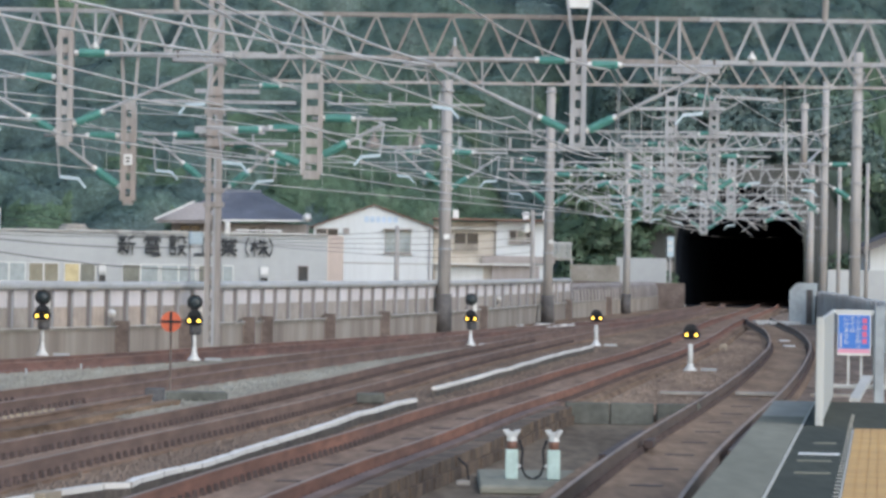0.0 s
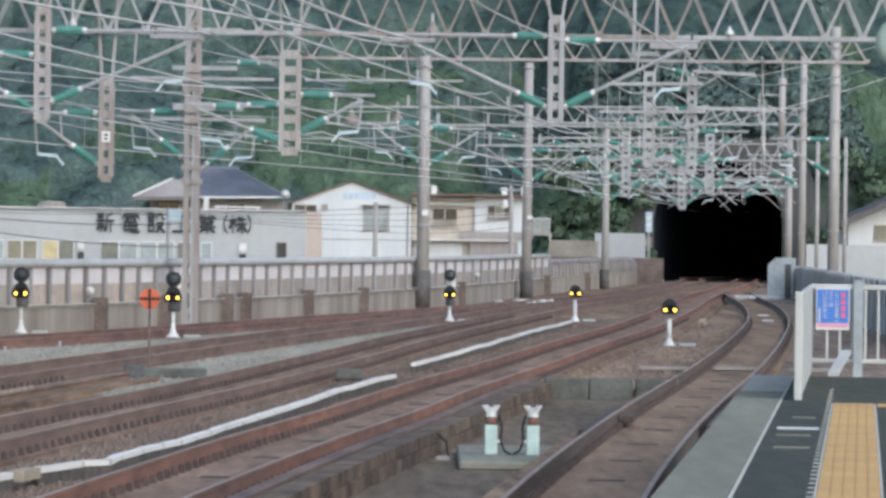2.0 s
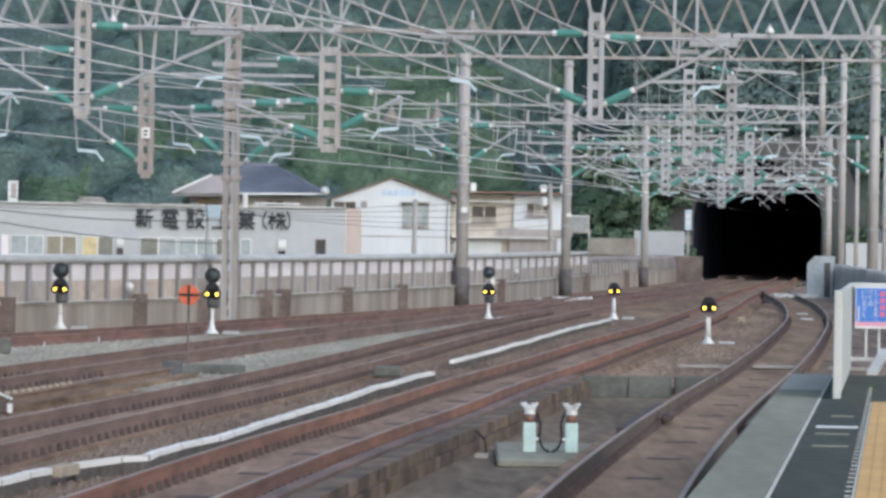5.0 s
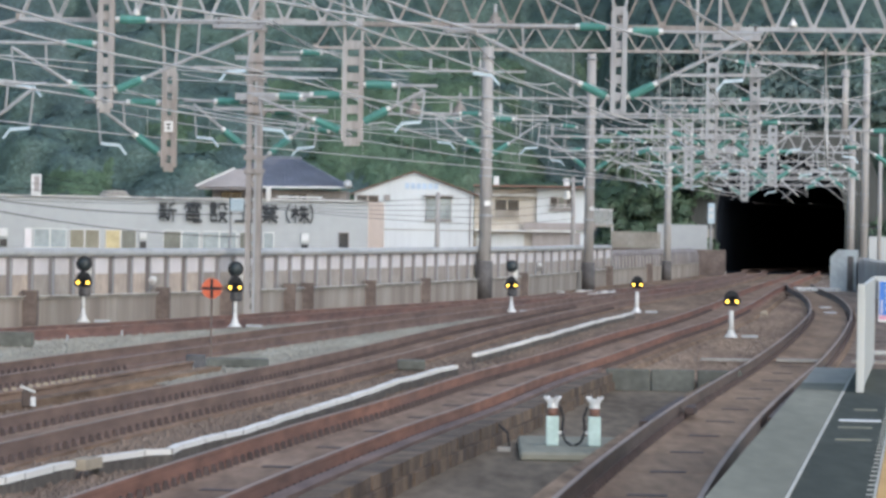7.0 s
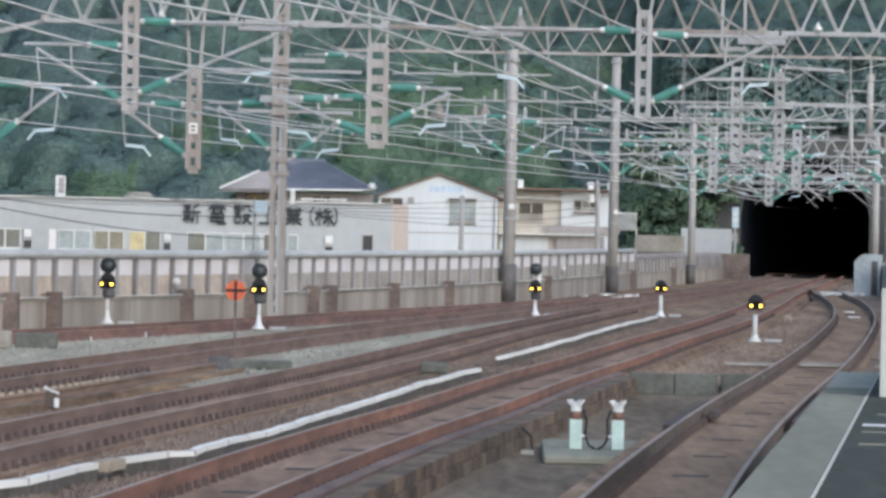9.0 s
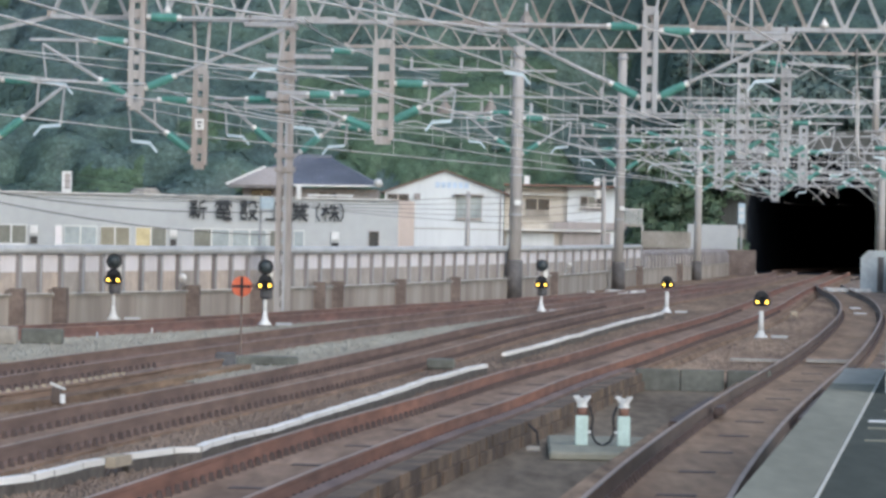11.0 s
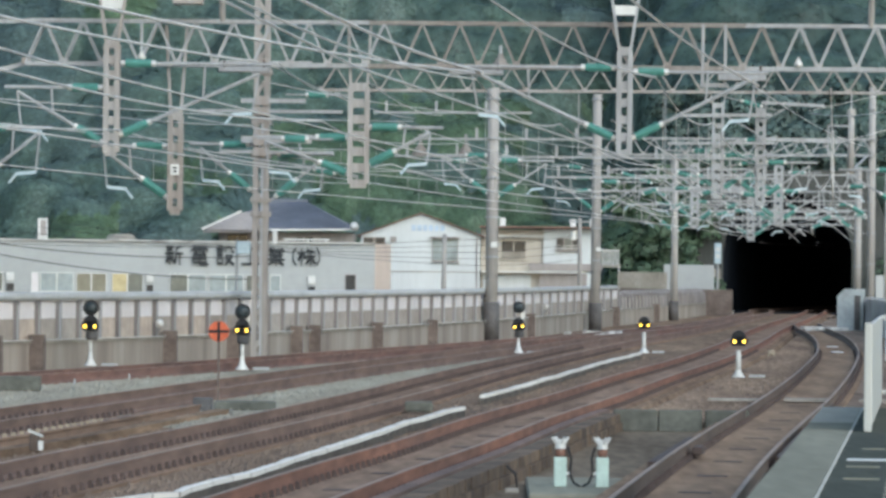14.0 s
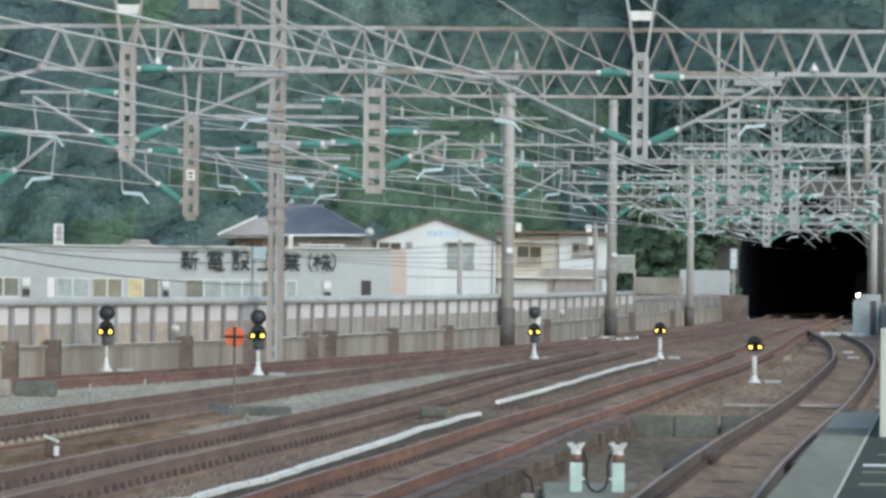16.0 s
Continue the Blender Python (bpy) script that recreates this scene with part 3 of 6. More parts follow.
NY, NX = canopy.shape
for kind, material, label, count in ((0, LEAF, "dense dark green broadleaf woods on the slope", 240000), (2, LEAF_DEEP, "deep green evergreen woods above the tunnel", 110000), (1, LEAF_LIGHT, "brighter green bushes and crowns on the slope", 130000)):
    jj, ii = np.nonzero(bright[:-1, :-1] == kind)
    clear = (CY[jj] > 343) | (CX[ii] < 8) | (CX[ii] > 38)
    jj, ii = jj[clear], ii[clear]
    gx, gy = slope_x[jj, ii], slope_y[jj, ii]
    weight = np.sqrt(1 + gx * gx + gy * gy) * np.where(CY[jj] < 420, 1.0, 0.4)
    pick = rng.choice(len(jj), count, p=weight / weight.sum())
    u, v = rng.random(count), rng.random(count)
    j0, i0 = jj[pick], ii[pick]
    z = (canopy[j0, i0] * (1 - u) + canopy[j0, i0 + 1] * u) * (1 - v) + (canopy[j0 + 1, i0] * (1 - u) + canopy[j0 + 1, i0 + 1] * u) * v
    C = np.stack([CX[i0] + 0.4 * u, CY[j0] + 0.6 * v, z], 1)
    up = np.stack([-slope_x[j0, i0], -slope_y[j0, i0], np.ones(count)], 1)
    up /= np.linalg.norm(up, axis=1)[:, None]
    C += up * rng.uniform(-0.05, 0.22, (count, 1))
    nrm = up + rng.normal(0, 0.26, (count, 3))
    nrm /= np.linalg.norm(nrm, axis=1)[:, None]
    a = np.cross(nrm, rng.normal(0, 1, (count, 3)))
    a /= np.linalg.norm(a, axis=1)[:, None]
    b = np.cross(nrm, a)
    sz = rng.uniform(0.10, 0.24, (count, 1))
    quads = np.stack([C - a * sz, C - b * sz * 0.65, C + a * sz, C + b * sz * 0.65], 1).reshape(-1, 3)
    soft = up * 0.85 + nrm * 0.3
    ground_v = np.stack([np.tile(CX, NY), np.repeat(CY, NX), canopy.ravel()], 1)
    ground_n = np.stack([-slope_x.ravel(), -slope_y.ravel(), np.ones(NX * NY)], 1)
    cells = np.stack([jj * NX + ii, jj * NX + ii + 1, (jj + 1) * NX + ii + 1, (jj + 1) * NX + ii], 1)
    used, back = np.unique(cells, return_inverse=True)
    k = len(used)
    me = bpy.data.meshes.new("woods")
    me.from_pydata(np.concatenate([ground_v[used], quads]).tolist(), [], back.reshape(-1, 4).tolist() + (np.arange(4 * count).reshape(-1, 4) + k).tolist())
    me.materials.append(material)
    me.shade_smooth()
    normals = np.concatenate([ground_n[used], np.repeat(soft, 4, 0)])
    me.normals_split_custom_set_from_vertices((normals / np.linalg.norm(normals, axis=1)[:, None]).tolist())
    tagged(new("woods", me), label, "woods", kind="stuff")
spots, light = [], []
for k in range(46):
    xx = rng.uniform(9.5, 16.6) if k % 3 else rng.uniform(30.5, 38)
    zz = rng.uniform(0.5, 9.5)
    light.append((xx, 334.6 + rng.uniform(0, 1.5) + zz * 0.1, zz + 0.5, rng.uniform(1.2, 1.9)))
for k in range(90):
    xx, yy = rng.uniform(11, 37), rng.uniform(338.4, 350)
    spots.append((xx, yy, hill(xx, yy) + 0.6, rng.uniform(1.4, 2.4)))
woods("bushes", spots, LEAF, "dark green bushes above the tunnel mouth", per=1900, leaf=0.16)
woods("bushes", light, LEAF_LIGHT, "brighter green bushes beside the tunnel mouth", per=2400, leaf=0.14, seed=8)

# ---------------------------------------------------------------- platform
ca, sa = math.cos(PLATFORM_DIR), math.sin(PLATFORM_DIR)
PLAT = Matrix.Translation((1.86, 31.78, 0)) @ Matrix.Rotation(-PLATFORM_DIR, 4, "Z")   # x: in from the edge, y: along it
PEND = 23.9
platform = thing("platform", "station platform with a grey concrete edge and dark asphalt", "platform", kind="structure")
platform.matrix_basis = PLAT
part("platform_body", Mesh().box((5.06, -7.5, 0.29), (9.88, 63, 1.68)), CONCRETE, platform)
part("asphalt", Mesh().box((5.33, -7.55, 1.1395), (9.6, 62.9, 0.021)), ASPHALT, platform, "dark green-grey asphalt surface")
me_c = Mesh().box((0, 0, 0), (0.50, 5.97, 0.16)).data("edge_slab", COPING)
me_n = Mesh().box((0, 0, 0), (0.50, 5.97, 0.16)).data("edge_slab", COPING_NEW)
for i in range(10):
    piece("edge_slab", me_c if i else me_n, platform, Matrix.Translation((0.25, PEND - 3.02 - 6.0 * i, 1.075)))
part("edge_line", Mesh().box((0.52, -7.5, 1.1545), (0.024, 62.5, 0.009)), TACTILE_EDGE, platform, "thin pale line")
blk = Mesh().box((0, 0, 0), (0.43, 0.3985, 0.012))
for i in range(5):
    blk.box((-0.172 + 0.086 * i, 0, 0.008), (0.074, 0.39, 0.006))
me_t = blk.data("tactile_tile", TACTILE)
for i in range(60):
    piece("tactile_tile", me_t, platform, Matrix.Translation((1.305, PEND - 9.85 - 0.4 * i, 1.156)))
for x in (1.078, 1.532):
    part("tactile_border", Mesh().box((x, PEND - 21.6, 1.1535), (0.018, 24, 0.012)), TACTILE_EDGE, platform)
for i in range(5):
    piece("tactile_tile", me_t, platform, Matrix.Translation((1.77 + 0.44 * i, PEND - 9.85, 1.156)))
tick = Mesh().box((0, 0, 0), (0.045, 0.05, 0.006)).data("tick_mark", TACTILE_EDGE)
for i in range(46):
    piece("tick_mark", tick, platform, Matrix.Translation((1.042, PEND - 5.0 - 0.57 * i, 1.1535)))
for y, x0, x1, w, m_ in ((PEND - 15.85, 0.62, 1.0, 0.30, WHITE), (PEND - 13.35, 0.72, 0.94, 0.12, COPING), (PEND - 17.3, 0.64, 0.94, 0.14, COPING), (PEND - 19.6, 0.66, 0.96, 0.14, COPING)):
    part("floor_mark", Mesh().box(((x0 + x1) / 2, y, 1.1545), (x1 - x0, w, 0.008)), m_, platform)

# the end fence: a long solid side panel, then a railing across
fence = thing("platform_fence", "white steel fence closing the end of the platform", "fence")
fence.matrix_basis = PLAT
Y0, Y1 = 15.3, 26.2
part("side_panel", Mesh().box((0.70, (Y0 + Y1) / 2, 1.73), (0.05, Y1 - Y0, 1.16)), FENCE_WHITE, fence, bevel=0.015)
part("end_post", Mesh().box((0.70, Y0 - 0.03, 1.74), (0.09, 0.06, 1.18)), FENCE_WHITE, fence, bevel=0.01)
part("top_rail", Mesh().box((3.6, Y1, 2.28), (5.8, 0.06, 0.07)), FENCE_WHITE, fence, bevel=0.01)
part("bottom_rail", Mesh().box((3.6, Y1, 1.29), (5.8, 0.06, 0.06)), FENCE_WHITE, fence, bevel=0.01)
me_b = Mesh().box((0, 0, 0), (0.032, 0.032, 0.98)).data("baluster", FENCE_WHITE)
for i in range(26):
    piece("baluster", me_b, fence, Matrix.Translation((0.92 + 0.17 * i, Y1, 1.78)))
for x in (1.33, 3.2, 5.1):
    part("post", Mesh().box((x, Y1 - 0.02, 1.62), (0.13, 0.12, 1.5)), BLUEGREY if x < 2 else FENCE_WHITE, fence, bevel=0.01)
part("stay", Mesh().beam((1.02, Y1 - 2.0, 1.17), (1.18, Y1 - 0.1, 1.42), 0.13, 0.05), FENCE_WHITE, fence)
board = thing("warning_board", "blue notice board with white vertical writing and a red heading", "sign")
board.matrix_basis = PLAT @ Matrix.Translation((0.0, Y1 - 0.06, 0.0))
part("plate", Mesh().box((0.99, 0, 1.98), (0.45, 0.02, 0.55)), WHITE, board, bevel=0.004)
part("field", Mesh().box((0.99, -0.012, 2.02), (0.42, 0.006, 0.45)), BLUE, board, "bright blue field")
part("band", Mesh().box((0.99, -0.012, 1.765), (0.42, 0.006, 0.05)), PINK, board, "pink lower band")

mir = thing("platform_mirror", "round pale green platform mirror on a thin post", "mirror", at=(6.13, 55.5, 0))
part("post", Mesh().cyl((0.02, 0.08, 1.14), (0.02, 0.08, 5.45), 0.035, n=8), STEEL, mir)
part("dish", Mesh().lathe((0, 0.03, 5.45), (0, -0.06, 5.45), [(0, 0.30), (0.2, 0.335), (0.7, 0.33), (1, 0.24)], 24), MIRROR_BACK, mir, smooth=True)

# ---------------------------------------------------------------- parapet and fence along the yard
wall = thing("parapet", "stained concrete parapet with steel posts, frosted panels and a thick top tube", "wall", kind="structure")
base = Mesh().box((0, 0, 0), (0.35, 2.985, 0.88)).data("parapet_block", PARAPET)
for p, a in resample(WALL, 3.0):
    if p.y < 330:
        piece("parapet_block", base, wall, Matrix.Translation((p.x, p.y, 0.18)) @ pose(0, 0, 0, 0, 0, math.degrees(a)))
part("capping", Mesh().sweep([(-0.22, 0.62), (-0.22, 0.70), (0.22, 0.70), (0.22, 0.62)], WALL), CONCRETE, wall, "pale capping course")
part("top_tube", Mesh().sweep([(0.16 * math.cos(t), 1.95 + 0.14 * math.sin(t)) for t in np.linspace(0, 2 * math.pi, 11)[:-1]], [p for p in WALL if p.y < 250]), TUBE, wall, "grey rounded top tube", smooth=True)
me_post = Mesh().box((0, 0, 1.27), (0.2, 0.2, 1.2)).data("fence_post", FENCE_STEEL)
posts = []
wl = resample(WALL, 0.1)
nxt = 0.0
for i, (p, a) in enumerate(wl):
    if i * 0.1 >= nxt and p.y < 250:
        posts.append((p, a))
        nxt += float(np.interp(p.y, [92, 130, 147, 165, 190, 218], [1.5, 1.6, 1.95, 2.3, 3.2, 4.4]))
for p, a in posts:
    piece("fence_post", me_post, wall, Matrix.Translation((p.x, p.y, 0)) @ pose(0, 0, 0, 0, 0, math.degrees(a)))
me_fl = Mesh().box((0.11, -0.06, 1.2), (0.04, 0.05, 1.05)).data("post_flange", STEEL)
for p, a in posts:
    piece("post_flange", me_fl, wall, Matrix.Translation((p.x, p.y, 0)) @ pose(0, 0, 0, 0, 0, math.degrees(a)))
for (p, a), (q, b) in zip(posts[:-1], posts[1:]):
    n_ = Vector((math.cos(a), math.sin(a), 0)) * -0.03
    part("pane", Mesh().beam((p.x + n_.x, p.y + n_.y, 1.57), (q.x + n_.x, q.y + n_.y, 1.57), 0.03, 0.5), FROST, wall)
    lower = PEACH if (p.y < 142 and math.sin(p.y * 12.9) > -0.35) else BUFF
    part("sill_strip", Mesh().beam((p.x - n_.x * 8, p.y - n_.y * 8, 0.712), (q.x - n_.x * 8, q.y - n_.y * 8, 0.712), 0.04, 0.022), WHITE, wall, "thin white strip along the wall top")
    part("lower_panel", Mesh().beam((p.x + n_.x, p.y + n_.y, 1.005), (q.x + n_.x, q.y + n_.y, 1.005), 0.03, 0.62), lower, wall)
ext = [p for p in WALL if 250 <= p.y < 326]
me_x = Mesh().tube([Vector(p) for p in ((0.1, 0, 0.6), (0.1, 0, 1.2), (0.02, 0, 1.45), (-0.2, 0, 1.6), (-0.75, 0, 1.68))], 0.07, 6).data("bent_post", FENCE_STEEL)
for p, a in resample(ext, 2.1):
    piece("bent_post", me_x, wall, Matrix.Translation((p.x, p.y, 0)) @ pose(0, 0, 0, 0, 0, math.degrees(a)))
part("brown_rail", Mesh().sweep([(-0.8, 1.6), (-0.8, 1.72), (-0.68, 1.72), (-0.68, 1.6)], ext), TUBE, wall)
part("brown_screen", Mesh().sweep([(-0.14, 0.6), (-0.14, 1.4), (-0.1, 1.4), (-0.1, 0.6)], ext), BUFF, wall, "tan screen behind the posts")
me_pil = Mesh().box((0, 0, 0), (0.42, 0.6, 1.15)).data("pilaster", BROWN_BLOCK)
for y in (108, 114, 120.4, 123.4, 133.9, 140.1, 148.1, 150.8, 161.0, 171.9, 200.4, 232.0, 245.9, 270.4):
    x = at_y(WALL, y)
    piece("pilaster", me_pil, wall, Matrix.Translation((x + 0.3, y, 0.3)))


# ---------------------------------------------------------------- overhead line
def lattice(name, x, y, z0, z1, w, label, group, material=STEEL, cell=0.9, legw=0.09, d=None, web=0.05):
    """Square lattice mast of four angle legs and zigzag braces."""
    d = d or w
    t = thing(name, label, "mast", group)
    for a, b in itertools.product((-1, 1), repeat=2):
        part("leg", Mesh().beam((x + a * w / 2, y + b * d / 2, z0), (x + a * w / 2, y + b * d / 2, z1), legw), material, t)
    n = max(1, int((z1 - z0) / cell))
    h = (z1 - z0) / n
    for i in range(n):
        za, zb = z0 + i * h, z0 + (i + 1) * h
        f = 1 if i % 2 else -1
        for b in (-1, 1):
            part("brace", Mesh().beam((x - f * w / 2, y + b * d / 2, za), (x + f * w / 2, y + b * d / 2, zb), web), material, t)
        for a in (-1, 1):
            part("brace", Mesh().beam((x + a * w / 2, y - f * d / 2, za), (x + a * w / 2, y + f * d / 2, zb), web), material, t)
    return t


def pole(name, x, y, z1, r, label, dark_to=None, z0=-0.3, material=POLE):
    t = thing(name, label, "mast", "masts of the overhead line")
    part("shaft", Mesh().cyl((x, y, z0), (x, y, z1), r, r * 0.86, 12), material, t, smooth=True)
    if dark_to:
        part("base_sleeve", Mesh().cyl((x, y, z0), (x, y, dark_to), r * 1.3, r * 1.25, 12), POLE_DARK, t, "dark painted base", smooth=True)
    for z in np.arange(3.4, z1, 1.7):
        part("clamp_band", Mesh().cyl((x, y, z), (x, y, z + 0.09), r * 1.12, n=12), STEEL, t)
    return t


def girder(x0, x1, y0, y1, zb0, zb1, h, panels, label, material=STEEL, d=0.55, chord=0.09, web=0.05, rusty=None):
    """Box truss across the tracks; between the two x of rusty its steel has gone brown."""
    t = thing("gantry_beam", label, "gantry", "gantries over the tracks")
    n = panels
    P = lambda i, dz, dy: (x0 + (x1 - x0) * i / n, y0 + (y1 - y0) * i / n + dy, zb0 + (zb1 - zb0) * i / n + dz)
    k0, k1 = ((v - x0) / (x1 - x0) * n for v in rusty) if rusty else (0, 0)
    runs = [(a, b, m_) for a, b, m_ in ((0, k0, material), (k0, k1, BEAM_RUST), (k1, n, material)) if b > a]
    of = lambda i: BEAM_RUST if k0 < i < k1 else material
    for dy in (-d / 2, d / 2):
        for a, b, m_ in runs:
            part("top_chord", Mesh().beam(P(a, h, dy), P(b, h, dy), chord), m_, t)
            part("bottom_chord", Mesh().beam(P(a, 0, dy), P(b, 0, dy), chord * 1.2), m_, t)
        for i in range(n):
            part("web_brace", Mesh().beam(P(i, 0, dy), P(i + 0.5, h, dy), web), of(i), t)
            part("web_brace", Mesh().beam(P(i + 0.5, h, dy), P(i + 1, 0, dy), web), of(i), t)
        plates = Mesh()
        for i in range(n + 1):
            x, y, z = P(i, 0.07, dy)
            plates.box((x, y, z), (0.2, 0.02, 0.16))
        tagged(part("node_gusset", plates, STEEL_RUST, t), kind="stuff")
    for i in range(0, n + 1, 2):
        part("cross_tie", Mesh().beam(P(i, 0, -d / 2), P(i, 0, d / 2), web), of(i), t)
        part("cross_tie", Mesh().beam(P(i, h, -d / 2), P(i, h, d / 2), web), of(i), t)
    return t


def drop_post(x, y, ztop, zneck, zlow, w, label, material=STEEL, top_w=0.65):
    """A lattice post hanging from a beam by a V-shaped hanger."""
    t = thing("drop_post", label, "hanging post", "hanging posts")
    for b in (-0.12, 0.12):
        for a in (-1, 1):
            part("hanger", Mesh().beam((x + a * top_w / 2, y + b, ztop), (x + a * w / 2, y + b, zneck), 0.07), material, t)
            part("stile", Mesh().beam((x + a * w / 2, y + b, zneck), (x + a * w / 2, y + b, zlow), 0.14), material, t)
    n = max(2, int((zneck - zlow) / 0.42))
    for i in range(n + 1):
        z = zneck + (zlow - zneck) * i / n
        part("batten", Mesh().box((x, y, z), (w, 0.26, 0.24)), material, t)
    if top_w > 0.9:
        part("gusset", Mesh().box((x, y, ztop - 0.55 * (ztop - zneck)), (w + (top_w - w) * 0.45, 0.28, 0.26)), WHITE, t, "pale gusset plate")
    return t


def insulator(parent, p, q, r=0.11):
    """Ribbed green rod between two metal caps."""
    p, q = Vector(p), Vector(q)
    d = q - p
    rings = [(0.12, r * 0.7)]
    for i in range(9):
        a = 0.14 + 0.72 * i / 9
        rings += [(a, r * 0.72), (a + 0.005, r), (a + 0.04, r * 0.92), (a + 0.05, r * 0.72)]
    m = Mesh().lathe(p, q, rings + [(0.88, r * 0.7)])
    k = part("insulator", m, GREEN, parent, "ribbed green insulator")
    for a, b in ((0, 0.14), (0.86, 1)):
        part("cap", Mesh().cyl(p + d * a, p + d * b, r * 0.62, n=8), FITTING, k)


def bracket(x, y, side, reach, zlow, ztop, ins=0.95, first=0.25, arm=True, dip=0.12, group="brackets of the overhead line"):
    """Hinged bracket: level top tube, raking strut, both insulated, and a pale steady arm."""
    t = thing("line_bracket", "galvanised tube bracket with green insulators and a steady arm", "bracket", group)
    s = side
    a = Vector((x, y, zlow))
    tip = Vector((x + s * reach, y, ztop - dip))
    d = (tip - a).normalized()
    part("strut_socket", Mesh().cyl(a, a + d * first, 0.05, n=6), STEEL, t)
    insulator(t, a + d * first, a + d * (first + ins), 0.135)
    part("strut", Mesh().cyl(a + d * (first + ins), tip, 0.055, n=6), STEEL, t)
    b = Vector((x, y, ztop))
    part("tie_socket", Mesh().cyl(b, b + Vector((s * first, 0, 0)), 0.05, n=6), STEEL, t)
    insulator(t, b + Vector((s * first, 0, 0)), b + Vector((s * (first + ins), 0, 0)), 0.135)
    part("tie", Mesh().cyl(b + Vector((s * (first + ins), 0, 0)), b + Vector((s * (reach + 0.35), 0, 0)), 0.05, n=6), STEEL, t)
    mid = a + (tip - a) * 0.62
    part("prop", Mesh().cyl(mid, (mid.x + s * 0.05, y, ztop), 0.035, n=6), STEEL, t)
    if arm:
        zc = zlow + 0.62 * (ztop - zlow) - 0.55
        e = Vector((x + s * reach * 0.95, y, zc))
        part("drop_rod", Mesh().cyl(tip, e, 0.03, n=5), STEEL, t)
        part("steady_arm", Mesh().beam(e, e + Vector((-s * 0.55, 0, -0.05)), 0.07, 0.09).beam(e + Vector((-s * 0.5, 0, -0.02)), e + Vector((-s * 0.72, 0, -0.3)), 0.06), ARM, t, "pale blue steady arm")
    return t


def gantry_sag(p, q, sag, n=10):
    p, q = Vector(p), Vector(q)
    return [p + (q - p) * (i / n) - Vector((0, 0, 4 * sag * (i / n) * (1 - i / n))) for i in range(n + 1)]


GM = "masts of the overhead line"
lattice("lattice_mast", -14.58, 117.5, -0.3, 12.6, 0.55, "grey galvanised lattice mast at the edge of the yard", GM, cell=0.62, legw=0.15, d=0.6, web=0.085)
lattice("lattice_mast", -7.46, 140, -0.3, 12.6, 0.34, "rusty lattice mast with a square section and a white box", GM, MAST_RUST, 0.5, 0.17, web=0.11)
mast = bpy.data.objects["lattice_mast.001"]
part("middle_leg", Mesh().beam((-7.40, 139.8, -0.3), (-7.40, 139.8, 7.9), 0.12, 0.1), STEEL, mast, "pale galvanised middle leg")
part("white_box", Mesh().box((-6.98, 139.72, 3.86), (0.16, 0.2, 0.46)), WHITE, mast, "small white box", bevel=0.02)
for z in (4.6, 5.05, 6.5, 7.6, 9.2):
    part("collar_plate", Mesh().box((-7.46, 140, z), (0.66, 0.6, 0.16)), MAST_RUST, mast, "rusty clamp collar")
kit = thing("line_cabinet", "pale blue box on a slim grey steel post", "cabinet", at=(-8.37, 146, 0))
part("post", Mesh().cyl((-0.2, 0.1, -0.3), (-0.2, 0.1, 3.75), 0.05, n=8), STEEL, kit)
part("box", Mesh().box((0.02, 0, 3.52), (0.46, 0.3, 0.42)), ARM, kit, "pale blue box", bevel=0.03)
pole("line_mast", 0.06, 186, 10.7, 0.28, "grey concrete mast with a dark sleeve at its foot", 1.5)
pole("line_mast", 5.55, 228, 12.2, 0.27, "tall grey concrete mast beside the parapet", 1.2)
pole("line_mast", 11.9, 280, 10.3, 0.24, "slim grey mast near the tunnel", 1.0)
pole("line_mast", 19.05, 200, 12.9, 0.27, "thick grey concrete mast beyond the platform")
pole("line_mast", 20.92, 238, 13.2, 0.22, "grey concrete mast beyond the platform")
pole("line_mast", 25.45, 300, 10.3, 0.26, "pale mast at the tunnel mouth")
pole("line_mast", 25.6, 280, 9.5, 0.14, "thin pale pole on the embankment")
pole("line_mast", 27.6, 282, 9.8, 0.14, "thin pale pole on the embankment")
pole("line_mast", 16.2, 120, 12.6, 0.3, "grey concrete mast at the side of the yard")

girder(-12.96, 16.36, 120, 120, 8.46, 8.55, 1.2, 28, "wide galvanised lattice beam spanning the yard, brown with rust in the middle", d=0.6, rusty=(-3.44, 7.0))
part("haunch", Mesh().beam((-14.6, 120, 8.05), (-12.96, 120, 8.46), 0.12), STEEL, bpy.data.objects["gantry_beam"])
part("haunch_top", Mesh().beam((-14.6, 120, 9.6), (-12.43, 120, 9.66), 0.12), STEEL, bpy.data.objects["gantry_beam"])
girder(-7.91, 20.5, 200, 200, 11.12, 11.27, 1.1, 21, "rust-streaked lattice beam farther up the yard", STEEL_RUST)
girder(4.9, 21.0, 238, 238, 9.3, 9.4, 0.9, 14, "lattice beam before the tunnel", STEEL, 0.6)
girder(12.7, 25.5, 300, 300, 8.5, 8.6, 1.15, 10, "lattice beam close to the tunnel mouth", STEEL, 0.7)

